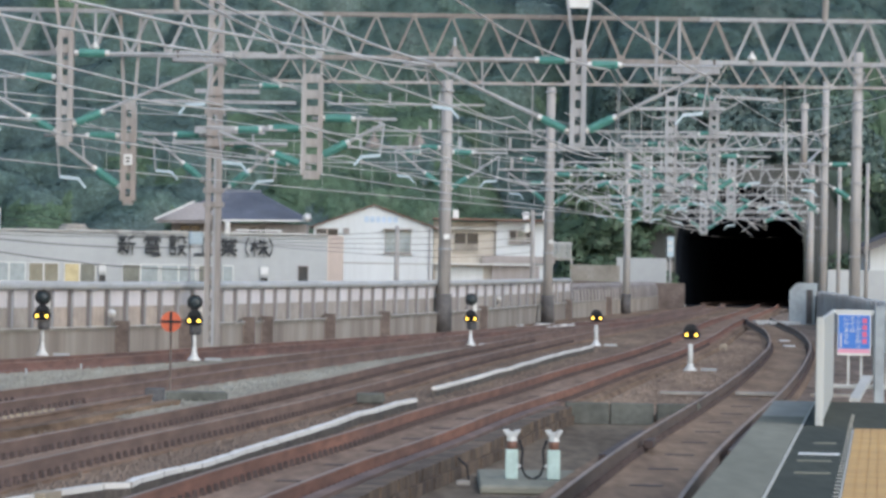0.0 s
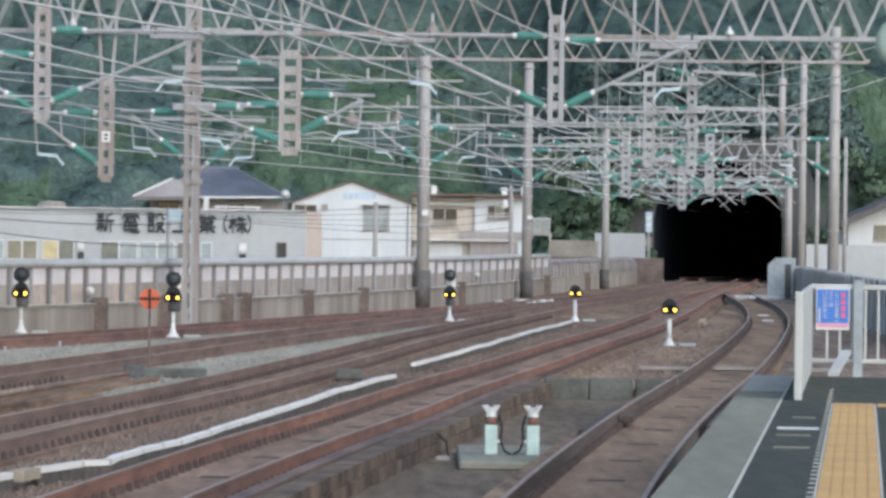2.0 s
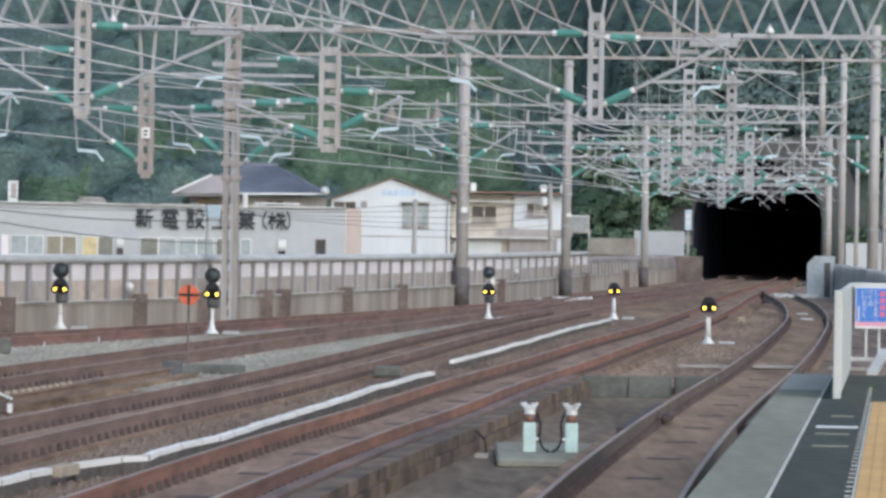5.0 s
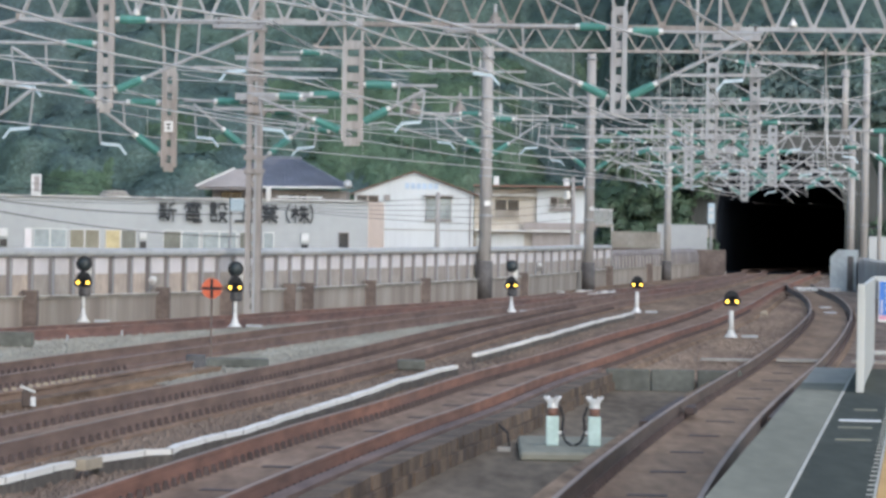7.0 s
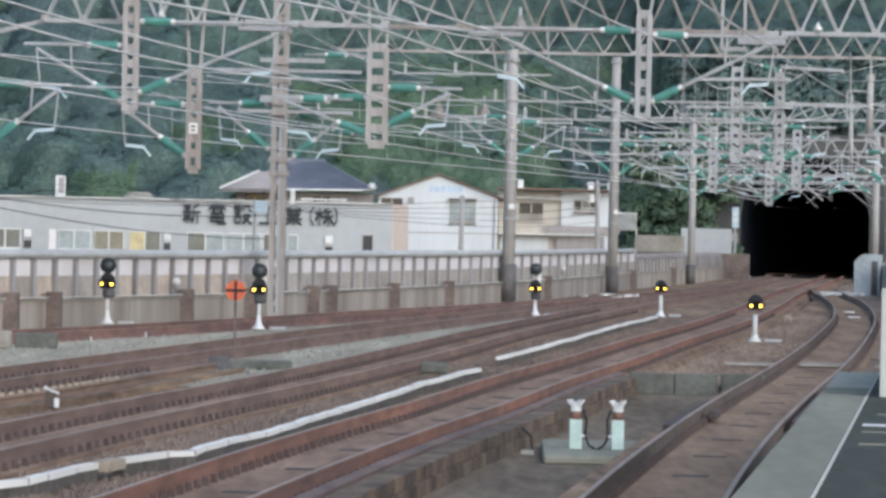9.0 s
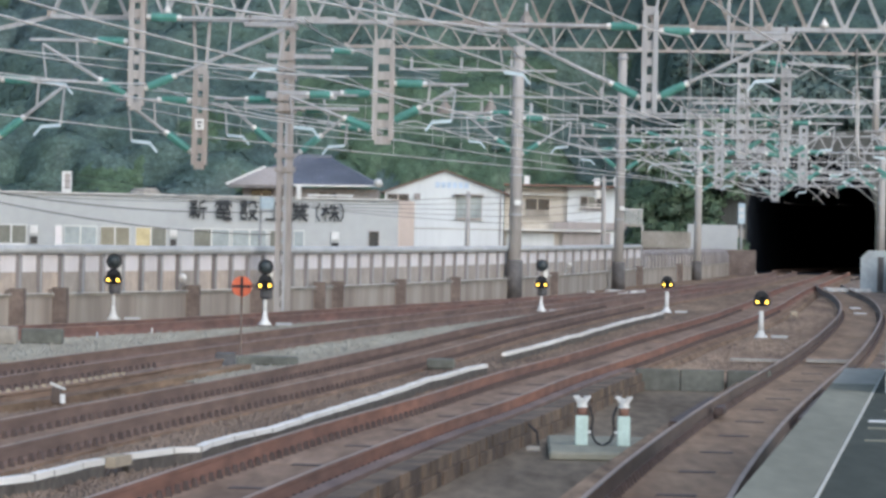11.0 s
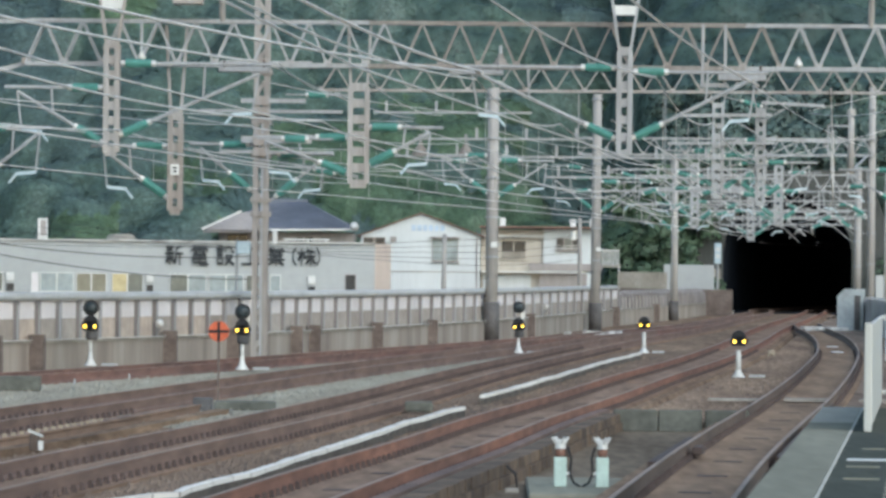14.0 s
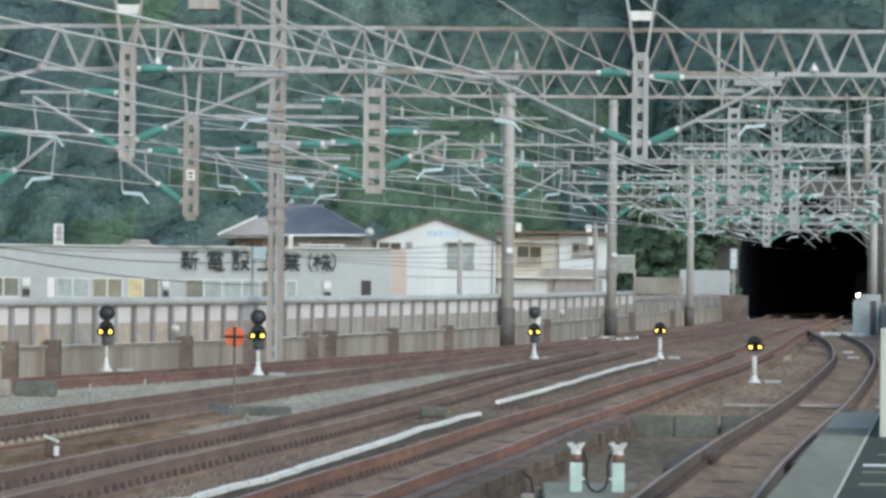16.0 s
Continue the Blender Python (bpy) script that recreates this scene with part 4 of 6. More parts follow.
girder(-14.6, 16.2, 118.6, 118.6, 11.4, 11.45, 1.0, 25, "high lattice beam above the hanging posts")
drop_post(-10.45, 118.6, 11.4, 8.95, 5.99, 0.30, "rusty hanging lattice post with a V hanger", STEEL_RUST, 1.05)
drop_post(3.62, 118.6, 11.4, 8.9, 6.08, 0.30, "grey hanging lattice post with a V hanger", STEEL, 1.05)
drop_post(-8.78, 120, 9.55, 7.05, 4.42, 0.28, "hanging post with a white number plate", STEEL_RUST, 0.58)
drop_post(-3.70, 120, 9.6, 7.9, 5.22, 0.46, "broad hanging lattice post", STEEL_RUST, 0.62)
drop_post(10.45, 200, 11.2, 10.6, 6.4, 0.42, "pale slender hanging lattice post", STEEL, 0.8)
drop_post(12.42, 200, 11.2, 10.4, 6.1, 0.34, "pale slender hanging lattice post", STEEL, 0.8)
drop_post(11.2, 238, 9.3, 8.8, 5.4, 0.36, "grey slender hanging lattice post", STEEL, 0.7)
drop_post(15.8, 238, 9.3, 8.8, 5.6, 0.36, "grey slender hanging lattice post", STEEL, 0.7)
drop_post(18.0, 300, 8.5, 8.1, 5.2, 0.36, "grey slender hanging lattice post", STEEL, 0.7)
pl = thing("number_plate", "small white number plate on a hanging post", "plate")
part("plate", Mesh().box((-8.78, 119.79, 5.55), (0.24, 0.02, 0.3)), WHITE, pl)
part("bars", Mesh().box((-8.78, 119.775, 5.6), (0.12, 0.01, 0.05)).box((-8.78, 119.775, 5.5), (0.1, 0.01, 0.05)), INK, pl, "dark worn marks")

bracket(-10.45, 118.6, 1, 4.05, 6.36, 8.43, dip=0.25)
bracket(-10.45, 118.6, -1, 2.6, 6.1, 7.75)
bracket(3.62, 118.6, 1, 3.6, 6.4, 8.35)
bracket(3.62, 118.6, -1, 4.2, 6.4, 8.45)
bracket(-8.78, 120, -1, 2.0, 4.62, 6.2)
bracket(-14.3, 117.5, 1, 2.0, 4.86, 6.6)
bracket(-3.70, 120, -1, 2.6, 5.4, 6.5)
bracket(-3.70, 120, 1, 2.0, 5.6, 6.8)
bracket(-7.2, 140, 1, 1.75, 5.0, 6.55)
bracket(-7.6, 140, -1, 1.85, 5.2, 6.85)
for x, y, z in ((0.06, 186, 5.9), (10.45, 200, 6.6), (12.42, 200, 6.3), (5.55, 228, 5.9), (11.2, 238, 5.6), (15.8, 238, 5.7), (18.0, 300, 5.3), (11.9, 280, 5.4)):
    bracket(x, y, 1, 2.3, z, z + 1.7)
    bracket(x, y, -1, 2.2, z + 0.1, z + 1.9)
for x, y in ((19.0, 200), (20.8, 238), (25.2, 300)):
    bracket(x, y, -1, 2.6, 6.0, 7.7)


# wires over each track, from mast line to mast line
WIRE4 = lambda r: [(-r, 0), (0, -r), (r, 0), (0, r)]
STOPS = [20, 62, 118.6, 153.4, 200, 238, 300, 334]
for line, zc, zm in ((T1, 5.3, 6.6), (T2, 5.4, 6.9), (T3, 5.75, 8.1), (T4, 5.75, 8.2), (T5, 5.75, 7.95)):
    t = thing("overhead_wires", "contact wire hung by droppers from a sagging messenger wire", "wires", "overhead wires")
    for i, (a, b) in enumerate(zip(STOPS[:-1], STOPS[1:])):
        if b < line[0].y + 20 or a > line[-1].y or (line is T5 and b < 120):
            continue
        k = 0.22 * (-1) ** i
        pa, pb = (at_y(line, a) + k, a), (at_y(line, b) - k, b)
        drop = [max(0.0, y - 150) * 0.005 for y in (a, b)]
        sg = gantry_sag((*pa, zm - drop[0]), (*pb, zm - drop[1]), 0.5)
        part("contact_wire", Mesh().sweep(WIRE4(0.016), [(*pa, zc), (*pb, zc)]), WIRE, t)
        part("messenger_wire", Mesh().sweep(WIRE4(0.022), sg), WIRE, t)
        for p in sg[1:-1:2] if a > 100 else ():
            part("dropper", Mesh().cyl(p, (p.x, p.y, zc), 0.006, n=4), WIRE, t)
FEEDERS = [
    ((-11.56, 112.0, 7.26), (-3.62, 200.0, 9.72)), ((-11.55, 112.0, 6.60), (-5.95, 200.0, 8.37)), ((-8.31, 118.0, 6.95), (-1.51, 200.0, 8.71)),
    ((-6.02, 118.0, 8.38), (-3.63, 200.0, 9.85)), ((-3.39, 118.0, 7.96), (-2.32, 200.0, 10.0)), ((-11.56, 112.0, 7.11), (-7.77, 153.0, 7.92)),
    ((-5.87, 118.0, 8.46), (-5.39, 153.0, 9.06)), ((-10.61, 118.0, 5.98), (-5.14, 200.0, 6.81)), ((-8.3, 118.0, 6.1), (1.04, 238.0, 7.69)),
    ((-7.35, 153.0, 6.82), (12.3, 300.0, 8.36)), ((-3.37, 153.0, 8.09), (6.63, 238.0, 8.1)), ((0.16, 118.0, 8.02), (8.15, 238.0, 10.31)),
    ((0.83, 199.0, 8.72), (15.44, 300.0, 8.41)), ((3.26, 118.0, 7.0), (18.18, 300.0, 8.46)), ((8.95, 200.0, 8.37), (25.69, 320.0, 7.69)),
    ((7.1, 118.0, 7.99), (20.6, 238.0, 9.9)), ((12.01, 118.0, 7.61), (14.67, 200.0, 10.3)),
]
for a, b in FEEDERS:
    a, b = Vector(a), Vector(b)
    if a.y < 130:
        a = a + (a - b) * (0.35 if a.y < 115 else 0.0)
    w = solo("feeder_wire", Mesh().sweep(WIRE4(0.016), gantry_sag(a, b, 0.25)), WIRE, "pale bare feeder wire strung between masts", "wire", "feeder wires")
for a, b, r in (((-12.5, 60, 8.15), (-0.29, 118.5, 8.25), 0.03), ((-16.0, 62, 8.7), (-6.45, 118.5, 8.5), 0.03), ((-0.37, 62, 8.86), (7.3, 118.5, 8.0), 0.03), ((-5.4, 62, 8.2), (-0.3, 118.5, 8.3), 0.035)):
    solo("feeder_wire", Mesh().sweep(WIRE4(r), gantry_sag(a, b, 0.35)), WIRE, "thick pale feeder wire strung between masts", "wire", "feeder wires")
for a, b in (((14.64, 200, 10.41), (24.7, 200, 13.3)), ((12.84, 200, 8.11), (24.7, 200, 11.75)), ((-7.46, 139.8, 8.9), (0.06, 186, 9.6)), ((-7.46, 139.8, 6.2), (0.06, 186, 7.3)), ((0.06, 186, 8.9), (5.55, 228, 9.4)), ((0.06, 186, 7.7), (5.55, 228, 8.2)), ((5.55, 228, 7.7), (11.9, 280, 7.2)), ((5.55, 228, 9.0), (11.9, 280, 8.6))):
    solo("feeder_wire", Mesh().sweep(WIRE4(0.016), gantry_sag(a, b, 0.2)), WIRE, "thin pale feeder wire strung between masts", "wire", "feeder wires")
arms = thing("cross_arms", "steel cross arms clamped to a lattice mast", "cross arm")
for z, x0, x1, h in ((8.26, -8.12, -6.02, 0.14), (7.92, -9.48, -4.83, 0.10), (7.0, -8.1, -5.82, 0.22), (6.6, -8.82, -5.09, 0.10), (9.47, -8.8, -5.85, 0.16)):
    part("arm", Mesh().box(((x0 + x1) / 2, 139.7, z), (x1 - x0, 0.12, h)), STEEL, arms)
    part("arm_clamp", Mesh().box((-7.46, 139.68, z), (0.5, 0.2, h + 0.16)), STEEL_RUST, arms, "rusty clamp plate")
# flat clamp plates under the wide beam, and the uprights of a hanger frame
for x0, x1, z, h in ((-7.58, -6.18, 8.33, 0.12), (-1.14, 0.30, 8.33, 0.13), (6.23, 7.56, 8.30, 0.24)):
    t = thing("clamp_plate", "pale flat steel plate clamped under the lattice beam", "plate", "clamp plates")
    part("plate", Mesh().box(((x0 + x1) / 2, 119.62, z), (x1 - x0, 0.35, h)), STEEL, t, bevel=0.01)
    for x in (x0 + 0.15, x1 - 0.15):
        part("bolt", Mesh().cyl((x, 119.62, z), (x, 119.62, 8.6), 0.03, n=6), IRON, t)
hf = thing("hanger_frame", "pale steel uprights hanging in front of the lattice beam", "hanger")
for x, z in ((5.81, 8.05), (6.43, 8.05)):
    part("upright", Mesh().beam((x, 119.62, 9.72), (x, 119.62, z), 0.085, 0.06), STEEL, hf)
part("foot_bar", Mesh().box((6.12, 119.62, 8.05), (0.75, 0.1, 0.12)), STEEL, hf)
for x, z0, z1 in ((-9.73, 8.5, 9.6), (8.45, 8.5, 8.85)):
    t = thing("pin_insulator", "white pin insulator on the lattice beam", "insulator", "pin insulators")
    part("pin", Mesh().cyl((x, 119.65, z0), (x, 119.65, z1), 0.045, n=6), STEEL, t)
    part("bell", Mesh().lathe((x, 119.65, z0 + 0.1), (x, 119.65, z0 + 0.34), [(0, 0.13), (0.3, 0.12), (0.7, 0.05), (1, 0.03)]), FITTING, t, smooth=True)
# arms and level bars at the slender posts
for x0, x1, z0, z1, h in ((12.42, 15.33, 10.75, 10.62, 0.14), (12.42, 16.06, 9.06, 8.98, 0.16), (8.6, 12.9, 10.1, 10.18, 0.14), (8.1, 13.05, 8.82, 8.88, 0.12)):
    t = thing("post_arm", "pale level steel arm carried by slender hanging posts", "arm", "post arms")
    part("arm", Mesh().beam((x0, 199.55, z0), (x1, 199.55, z1), 0.1, h), STEEL, t)
    part("stay", Mesh().beam((12.42, 199.6, z0 - 0.9), ((x0 + x1) / 2, 199.6, (z0 + z1) / 2), 0.06), STEEL, t)
ff = thing("switch_frame", "pale square pipe frame with a bell insulator beside a mast", "frame")
part("post", Mesh().cyl((19.05, 229.5, 8.2), (19.05, 229.5, 11.3), 0.2, 0.17, 10), POLE, ff, smooth=True)
part("cap", Mesh().cyl((19.05, 229.5, 11.3), (19.05, 229.5, 11.65), 0.26, 0.2, 10), POLE, ff)
part("rod", Mesh().cyl((19.05, 229.5, 11.65), (19.05, 229.5, 12.6), 0.05, n=6), STEEL, ff)
part("bar", Mesh().beam((17.84, 229.5, 10.75), (19.05, 229.5, 10.72), 0.09), STEEL, ff)
part("leg", Mesh().beam((17.84, 229.5, 10.75), (17.84, 229.5, 9.2), 0.09), STEEL, ff)
part("foot_arm", Mesh().beam((17.84, 229.5, 9.2), (20.6, 237.6, 9.42), 0.1), STEEL, ff)
part("foot_arm", Mesh().beam((19.05, 229.5, 8.3), (20.6, 237.6, 9.38), 0.1), STEEL, ff)
# cabinet and stub post slung under the high beam
hb = thing("hanging_cabinet", "rust-streaked white cabinet slung under the high beam", "cabinet")
part("casing", Mesh().box((-8.4, 118.9, 10.45), (0.85, 0.5, 0.75)), STEEL_RUST, hb, bevel=0.03)
for x in (-8.7, -8.1):
    part("strap", Mesh().box((x, 118.9, 11.1), (0.06, 0.2, 0.7)), STEEL, hb)
for x, z in ((-7.5, 9.7), (10.45, 9.7)):
    t = thing("stub_post", "thin pale post between the two beams", "post", "stub posts")
    part("shaft", Mesh().cyl((x, 119.72, z), (x, 119.0, 11.6), 0.09, n=8), POLE, t)
# strain insulators in the wires farther up
for x, y, z, dx, dz in ((12.0, 200, 10.7, 1.0, -0.25), (12.1, 200, 9.05, 0.8, 0.1), (11.9, 200, 8.0, 0.9, 0.2), (11.85, 200, 7.3, 0.5, 0.6), (12.0, 200, 6.5, 0.9, -0.1), (8.9, 200, 7.4, 0.7, -0.2), (-6.2, 153, 9.0, 0.8, 0.0), (-5.9, 153, 6.3, 0.8, -0.15),
                        (-1.5, 199.6, 7.9, 0.8, 0.0), (4.6, 238, 8.6, 0.9, -0.1), (5.0, 238, 7.3, 0.9, 0.1), (14.6, 300, 7.8, 1.0, 0.0), (16.0, 300, 7.0, 1.0, 0.2), (19.6, 300, 6.9, 1.1, 0.5), (21.2, 300, 9.9, 1.2, 0.0), (-5.4, 118.6, 6.4, 0.75, 0.0)):
    t = thing("strain_insulator", "green ribbed strain insulator in a wire", "insulator", "strain insulators")
    insulator(t, (x - dx / 2, y, z - dz / 2), (x + dx / 2, y, z + dz / 2), 0.13)
    part("link", Mesh().cyl((x - dx * 1.4, y, z - dz * 1.4), (x - dx / 2, y, z - dz / 2), 0.03, n=5), STEEL, t)
    part("link", Mesh().cyl((x + dx / 2, y, z + dz / 2), (x + dx * 1.4, y, z + dz * 1.4), 0.03, n=5), STEEL, t)
# crowded steelwork before the tunnel
for k, (y, z, x0, x1) in enumerate(((285, 7.6, 14.5, 24.5), (288, 6.6, 15.0, 25.0), (292, 7.1, 17.0, 25.4), (308, 6.3, 16.5, 25.6), (314, 7.3, 16.0, 26.0), (322, 6.9, 18.0, 27.0), (262, 7.9, 9.0, 18.0), (266, 7.0, 8.5, 17.0), (258, 8.6, 8.0, 16.0), (222, 7.0, 5.5, 13.0), (226, 8.2, 6.0, 14.0))):
    t = thing("span_wire", "steel span bar with raking stays", "span", "span bars")
    part("bar", Mesh().beam((x0, y, z), (x1, y, z + 0.1), 0.09), STEEL, t)
    if y == 308:
        part("suspension_rod", Mesh().beam((21.0, 308, z), (21.0, 300.35, 8.56), 0.05), STEEL, t)
    for i in range(5):
        u = x0 + (x1 - x0) * (i + 0.3) / 5
        part("stay", Mesh().beam((u, y, z), (u + (1.3 if (i + k) % 2 else -1.3), y, z - 0.9 - 0.15 * (i % 3)), 0.045), STEEL, t)
        if i % 2 == k % 2:
            insulator(t, (u + 0.3, y - 0.1, z - 0.15), (u + 1.1, y - 0.1, z - 0.15 - 0.3 * (-1) ** i), 0.13)
for z, x0, x1 in ((10.1, -5.48, 1.83), (8.9, -3.6, 4.0), (8.1, -4.5, 12.5), (7.2, 2.5, 13.5)):
    sp = thing("span_wire", "steel span bar across the tracks", "span", "span bars")
    part("bar", Mesh().beam((x0, 199.73, z), (x1, 199.73, z + 0.05), 0.09, 0.09), STEEL, sp)
    part("suspension_rod", Mesh().beam(((x0 + x1) / 2, 199.73, z), ((x0 + x1) / 2, 199.73, 11.15), 0.04), STEEL, sp)
    for x in np.arange(x0 + 0.6, x1, 2.3):
        part("hanger", Mesh().beam((float(x), 199.73, z), (float(x), 199.73, z + 0.55), 0.12, 0.12), STEEL, sp)
# transformer-like bells on the beam
for x, y, z in ((0.37, 200, 12.27), (-1.2, 199.9, 8.13), (-3.3, 199.9, 8.12)):
    t = thing("line_insulator", "grey bell-shaped post insulator on the line", "insulator", "post insulators")
    part("bell", Mesh().lathe((x, y, z), (x, y, z + 0.62), [(0, 0.42), (0.3, 0.36), (0.34, 0.27), (0.62, 0.24), (0.66, 0.16), (1, 0.10)], 12), BEAM_RUST, t, smooth=False)
    part("stem", Mesh().cyl((x, y, z + 0.6), (x, y, z + 1.0), 0.07, n=8), STEEL, t)

# loose stones on the beds
def stones(name, left, right, y0, y1, z, count, material, label, seed):
    rg = np.random.default_rng(seed)
    m = Mesh()
    for k in range(count):
        y = y0 + (y1 - y0) * rg.random() ** 1.4
        x = left(y) + (right(y) - left(y)) * rg.random()
        s = rg.uniform(0.03, 0.065)
        q = [(x + s * rg.uniform(0.6, 1.2), y, z), (x, y + s * 1.6, z), (x - s * rg.uniform(0.6, 1.2), y, z), (x, y - s * 1.6, z), (x + s * rg.uniform(-0.3, 0.3), y, z + s * rg.uniform(0.7, 1.3))]
        k0 = len(m.v)
        m.v += q
        m.f += [(k0, k0 + 1, k0 + 4), (k0 + 1, k0 + 2, k0 + 4), (k0 + 2, k0 + 3, k0 + 4), (k0 + 3, k0, k0 + 4)]
    me = bpy.data.meshes.new(name)
    me.from_pydata(m.v, [], m.f)
    me.materials.append(material)
    return tagged(new(name, me), label, "ballast", kind="stuff")


STONE_PALE = mat("stone_pale", (0.30, 0.288, 0.24), 0.95, 0, 0.2, 1, 8, 0, second=(0.23, 0.215, 0.18), along=True)
STONE_BROWN = mat("stone_brown", (0.20, 0.152, 0.118), 0.95, 0, 0.25, 1, 8, 0, second=(0.125, 0.094, 0.075), along=True)
stones("ballast_stones", lambda y: at_y(T1, y) + 1.2, lambda y: at_y(T2, y) - 1.1, 92, 150, -0.21, 9000, STONE_PALE, "pale crushed stones between the tracks", 1)
stones("ballast_stones", lambda y: at_y(T2, y) + 1.1, lambda y: at_y(T3, y) - 1.2, 82, 200, -0.21, 9000, STONE_PALE, "pale crushed stones between the tracks", 2)
stones("ballast_stones", lambda y: at_y(T3, y) + 1.1, lambda y: at_y(T4, y) - 1.1, 42, 170, -0.25, 9000, STONE_BROWN, "brown crushed stones between the tracks", 3)
stones("ballast_stones", lambda y: at_y(T2, y) + 1.1, lambda y: at_y(T3, y) - 1.1, 50, 84, -0.25, 6000, STONE_BROWN, "brown crushed stones between the tracks", 4)
stones("ballast_stones", lambda y: at_y(T4, y) + 1.6, lambda y: at_y(T5, y) - 1.0, 90.5, 210, -0.253, 9000, BALLAST_DRY, "brown crushed stones beside the curving track", 5)

# ---------------------------------------------------------------- signals and trackside things
def signal(x, y, two, label, z0=0.0, z=0.88):
    """Low shunting signal: flared white foot and stem, black head with two amber lights, round shade above if two."""
    t = thing("shunting_signal", label, "signal", "shunting signals", at=(x, y, z0))
    foot = Mesh().lathe((0, 0, -0.19), (0, 0, 0.21), [(0, 0.2), (0.06, 0.195), (0.3, 0.11), (0.65, 0.07), (1, 0.058)])
    part("foot", foot, WHITE, t, smooth=True)
    top = z - 0.16 if two else z - 0.28
    part("stem", Mesh().cyl((0, 0, -0.04), (0, 0, top), 0.058 if two else 0.08, 0.052 if two else 0.07, 10), WHITE, t, smooth=True)
    head = Mesh().box((0, 0, z), (0.42, 0.24, 0.3))
    head.cyl((0, 0.10, z + 0.1), (0, -0.12, z + 0.1), 0.21, n=14)
    hd = part("head", head, BLACK, t, bevel=0.03)
    for s in (-1, 1):
        part("hood", Mesh().cyl((s * 0.14, -0.1, z - 0.02), (s * 0.14, -0.3, z - 0.01), 0.115, 0.12, 12), BLACK, hd)
        part("lens", Mesh().cyl((s * 0.14, -0.29, z - 0.02), (s * 0.14, -0.315, z - 0.02), 0.043, n=14), AMBER, hd, "glowing amber lens")
    if two:
        part("lower_box", Mesh().cyl((0.03, 0.02, z - 0.42), (0.03, 0.02, z - 0.34), 0.14, 0.18, 12).cyl((0.03, 0.02, z - 0.34), (0.03, 0.02, z - 0.16), 0.18, 0.17, 12), CASE, t, "dull grey round case")
        part("mount", Mesh().box((0.14, 0.05, (z + 1.44) / 2), (0.14, 0.1, 1.5 - z)), FITTING, t, "pale bracket behind the heads")
        part("round_head", Mesh().cyl((0, 0.06, 1.48), (0, -0.06, 1.48), 0.225, n=20), BLACK, t, "unlit round black head")
        part("round_lens", Mesh().lathe((0, -0.06, 1.48), (0, -0.14, 1.48), [(0, 0.175), (0.6, 0.15), (1, 0.06)], 16), SLATE_LENS, t, "dull unlit lens", smooth=True)
    part("foot_plate", Mesh().box((0.55, 0.1, -0.15), (0.46, 0.25, 0.07)), STUCCO, t, "small pale grey slab beside the foot")
    return t


signal(-11.47, 124.2, True, "white-footed shunting signal with two amber lights and a dark disc head", 0.17, 0.97)
signal(-7.12, 124.5, True, "white-footed shunting signal with two amber lights and a dark disc head", 0.1, 0.97)
signal(1.05, 157.0, True, "white-footed shunting signal with two amber lights and a dark disc head", 0.05, 0.8)
signal(5.82, 163.0, False, "low white-stemmed shunting signal with two amber lights")
signal(7.29, 126.6, False, "low white-stemmed shunting signal with two amber lights")

cross = thing("round_marker", "orange disc marker with a black cross on a rusty post", "marker", at=(-5.89, 94, 0))
part("post", Mesh().cyl((0, 0.03, -0.2), (0, 0.03, 1.5), 0.024, n=8), BROWN_BLOCK, cross)
part("disc", Mesh().cyl((0, 0.015, 1.46), (0, -0.015, 1.46), 0.225, n=18), ORANGE, cross, "faded orange disc")
part("cross_bar", Mesh().box((0, -0.022, 1.46), (0.43, 0.01, 0.058)), BLACK, cross, "black painted bar")
part("cross_bar", Mesh().box((0, -0.024, 1.46), (0.058, 0.012, 0.43)), BLACK, cross, "black painted bar")

TROUGH = [(-4.69, 52.82), (-4.27, 54.44), (-3.97, 55.1), (-3.91, 56.27), (-3.56, 59.49), (-3.36, 60.4), (-3.24, 61.83), (-2.96, 65.28), (-2.62, 68.95), (-2.2, 73.7), (-1.4, 83.0), (-0.53, 91.4)]


def trough_run(t, pts, w, h):
    """White lengths on a low sill, with a grey sealed joint between them."""
    for i, (a, b) in enumerate(zip(pts[:-1], pts[1:])):
        d = (b - a).normalized() * 0.03
        jz = 0.008 * math.sin(i * 2.1)
        zc = -h / 2 - 0.012
        part("trough_length", Mesh().beam((a.x + d.x, a.y + d.y, zc + jz), (b.x - d.x, b.y - d.y, zc - jz), w, h), WHITE_TROUGH, t)
        part("joint", Mesh().beam((b.x - d.x * 2, b.y - d.y * 2, zc), (b.x + d.x, b.y + d.y, zc), w - 0.004, h - 0.004), CONCRETE, t, "grey joint")
        zs = zc - h / 2 - 0.012
        part("sill", Mesh().beam((a.x, a.y, (zs - 0.27) / 2), (b.x, b.y, (zs - 0.27) / 2), w * 0.8, 0.27 + zs), SILL, t, "dark concrete sill")


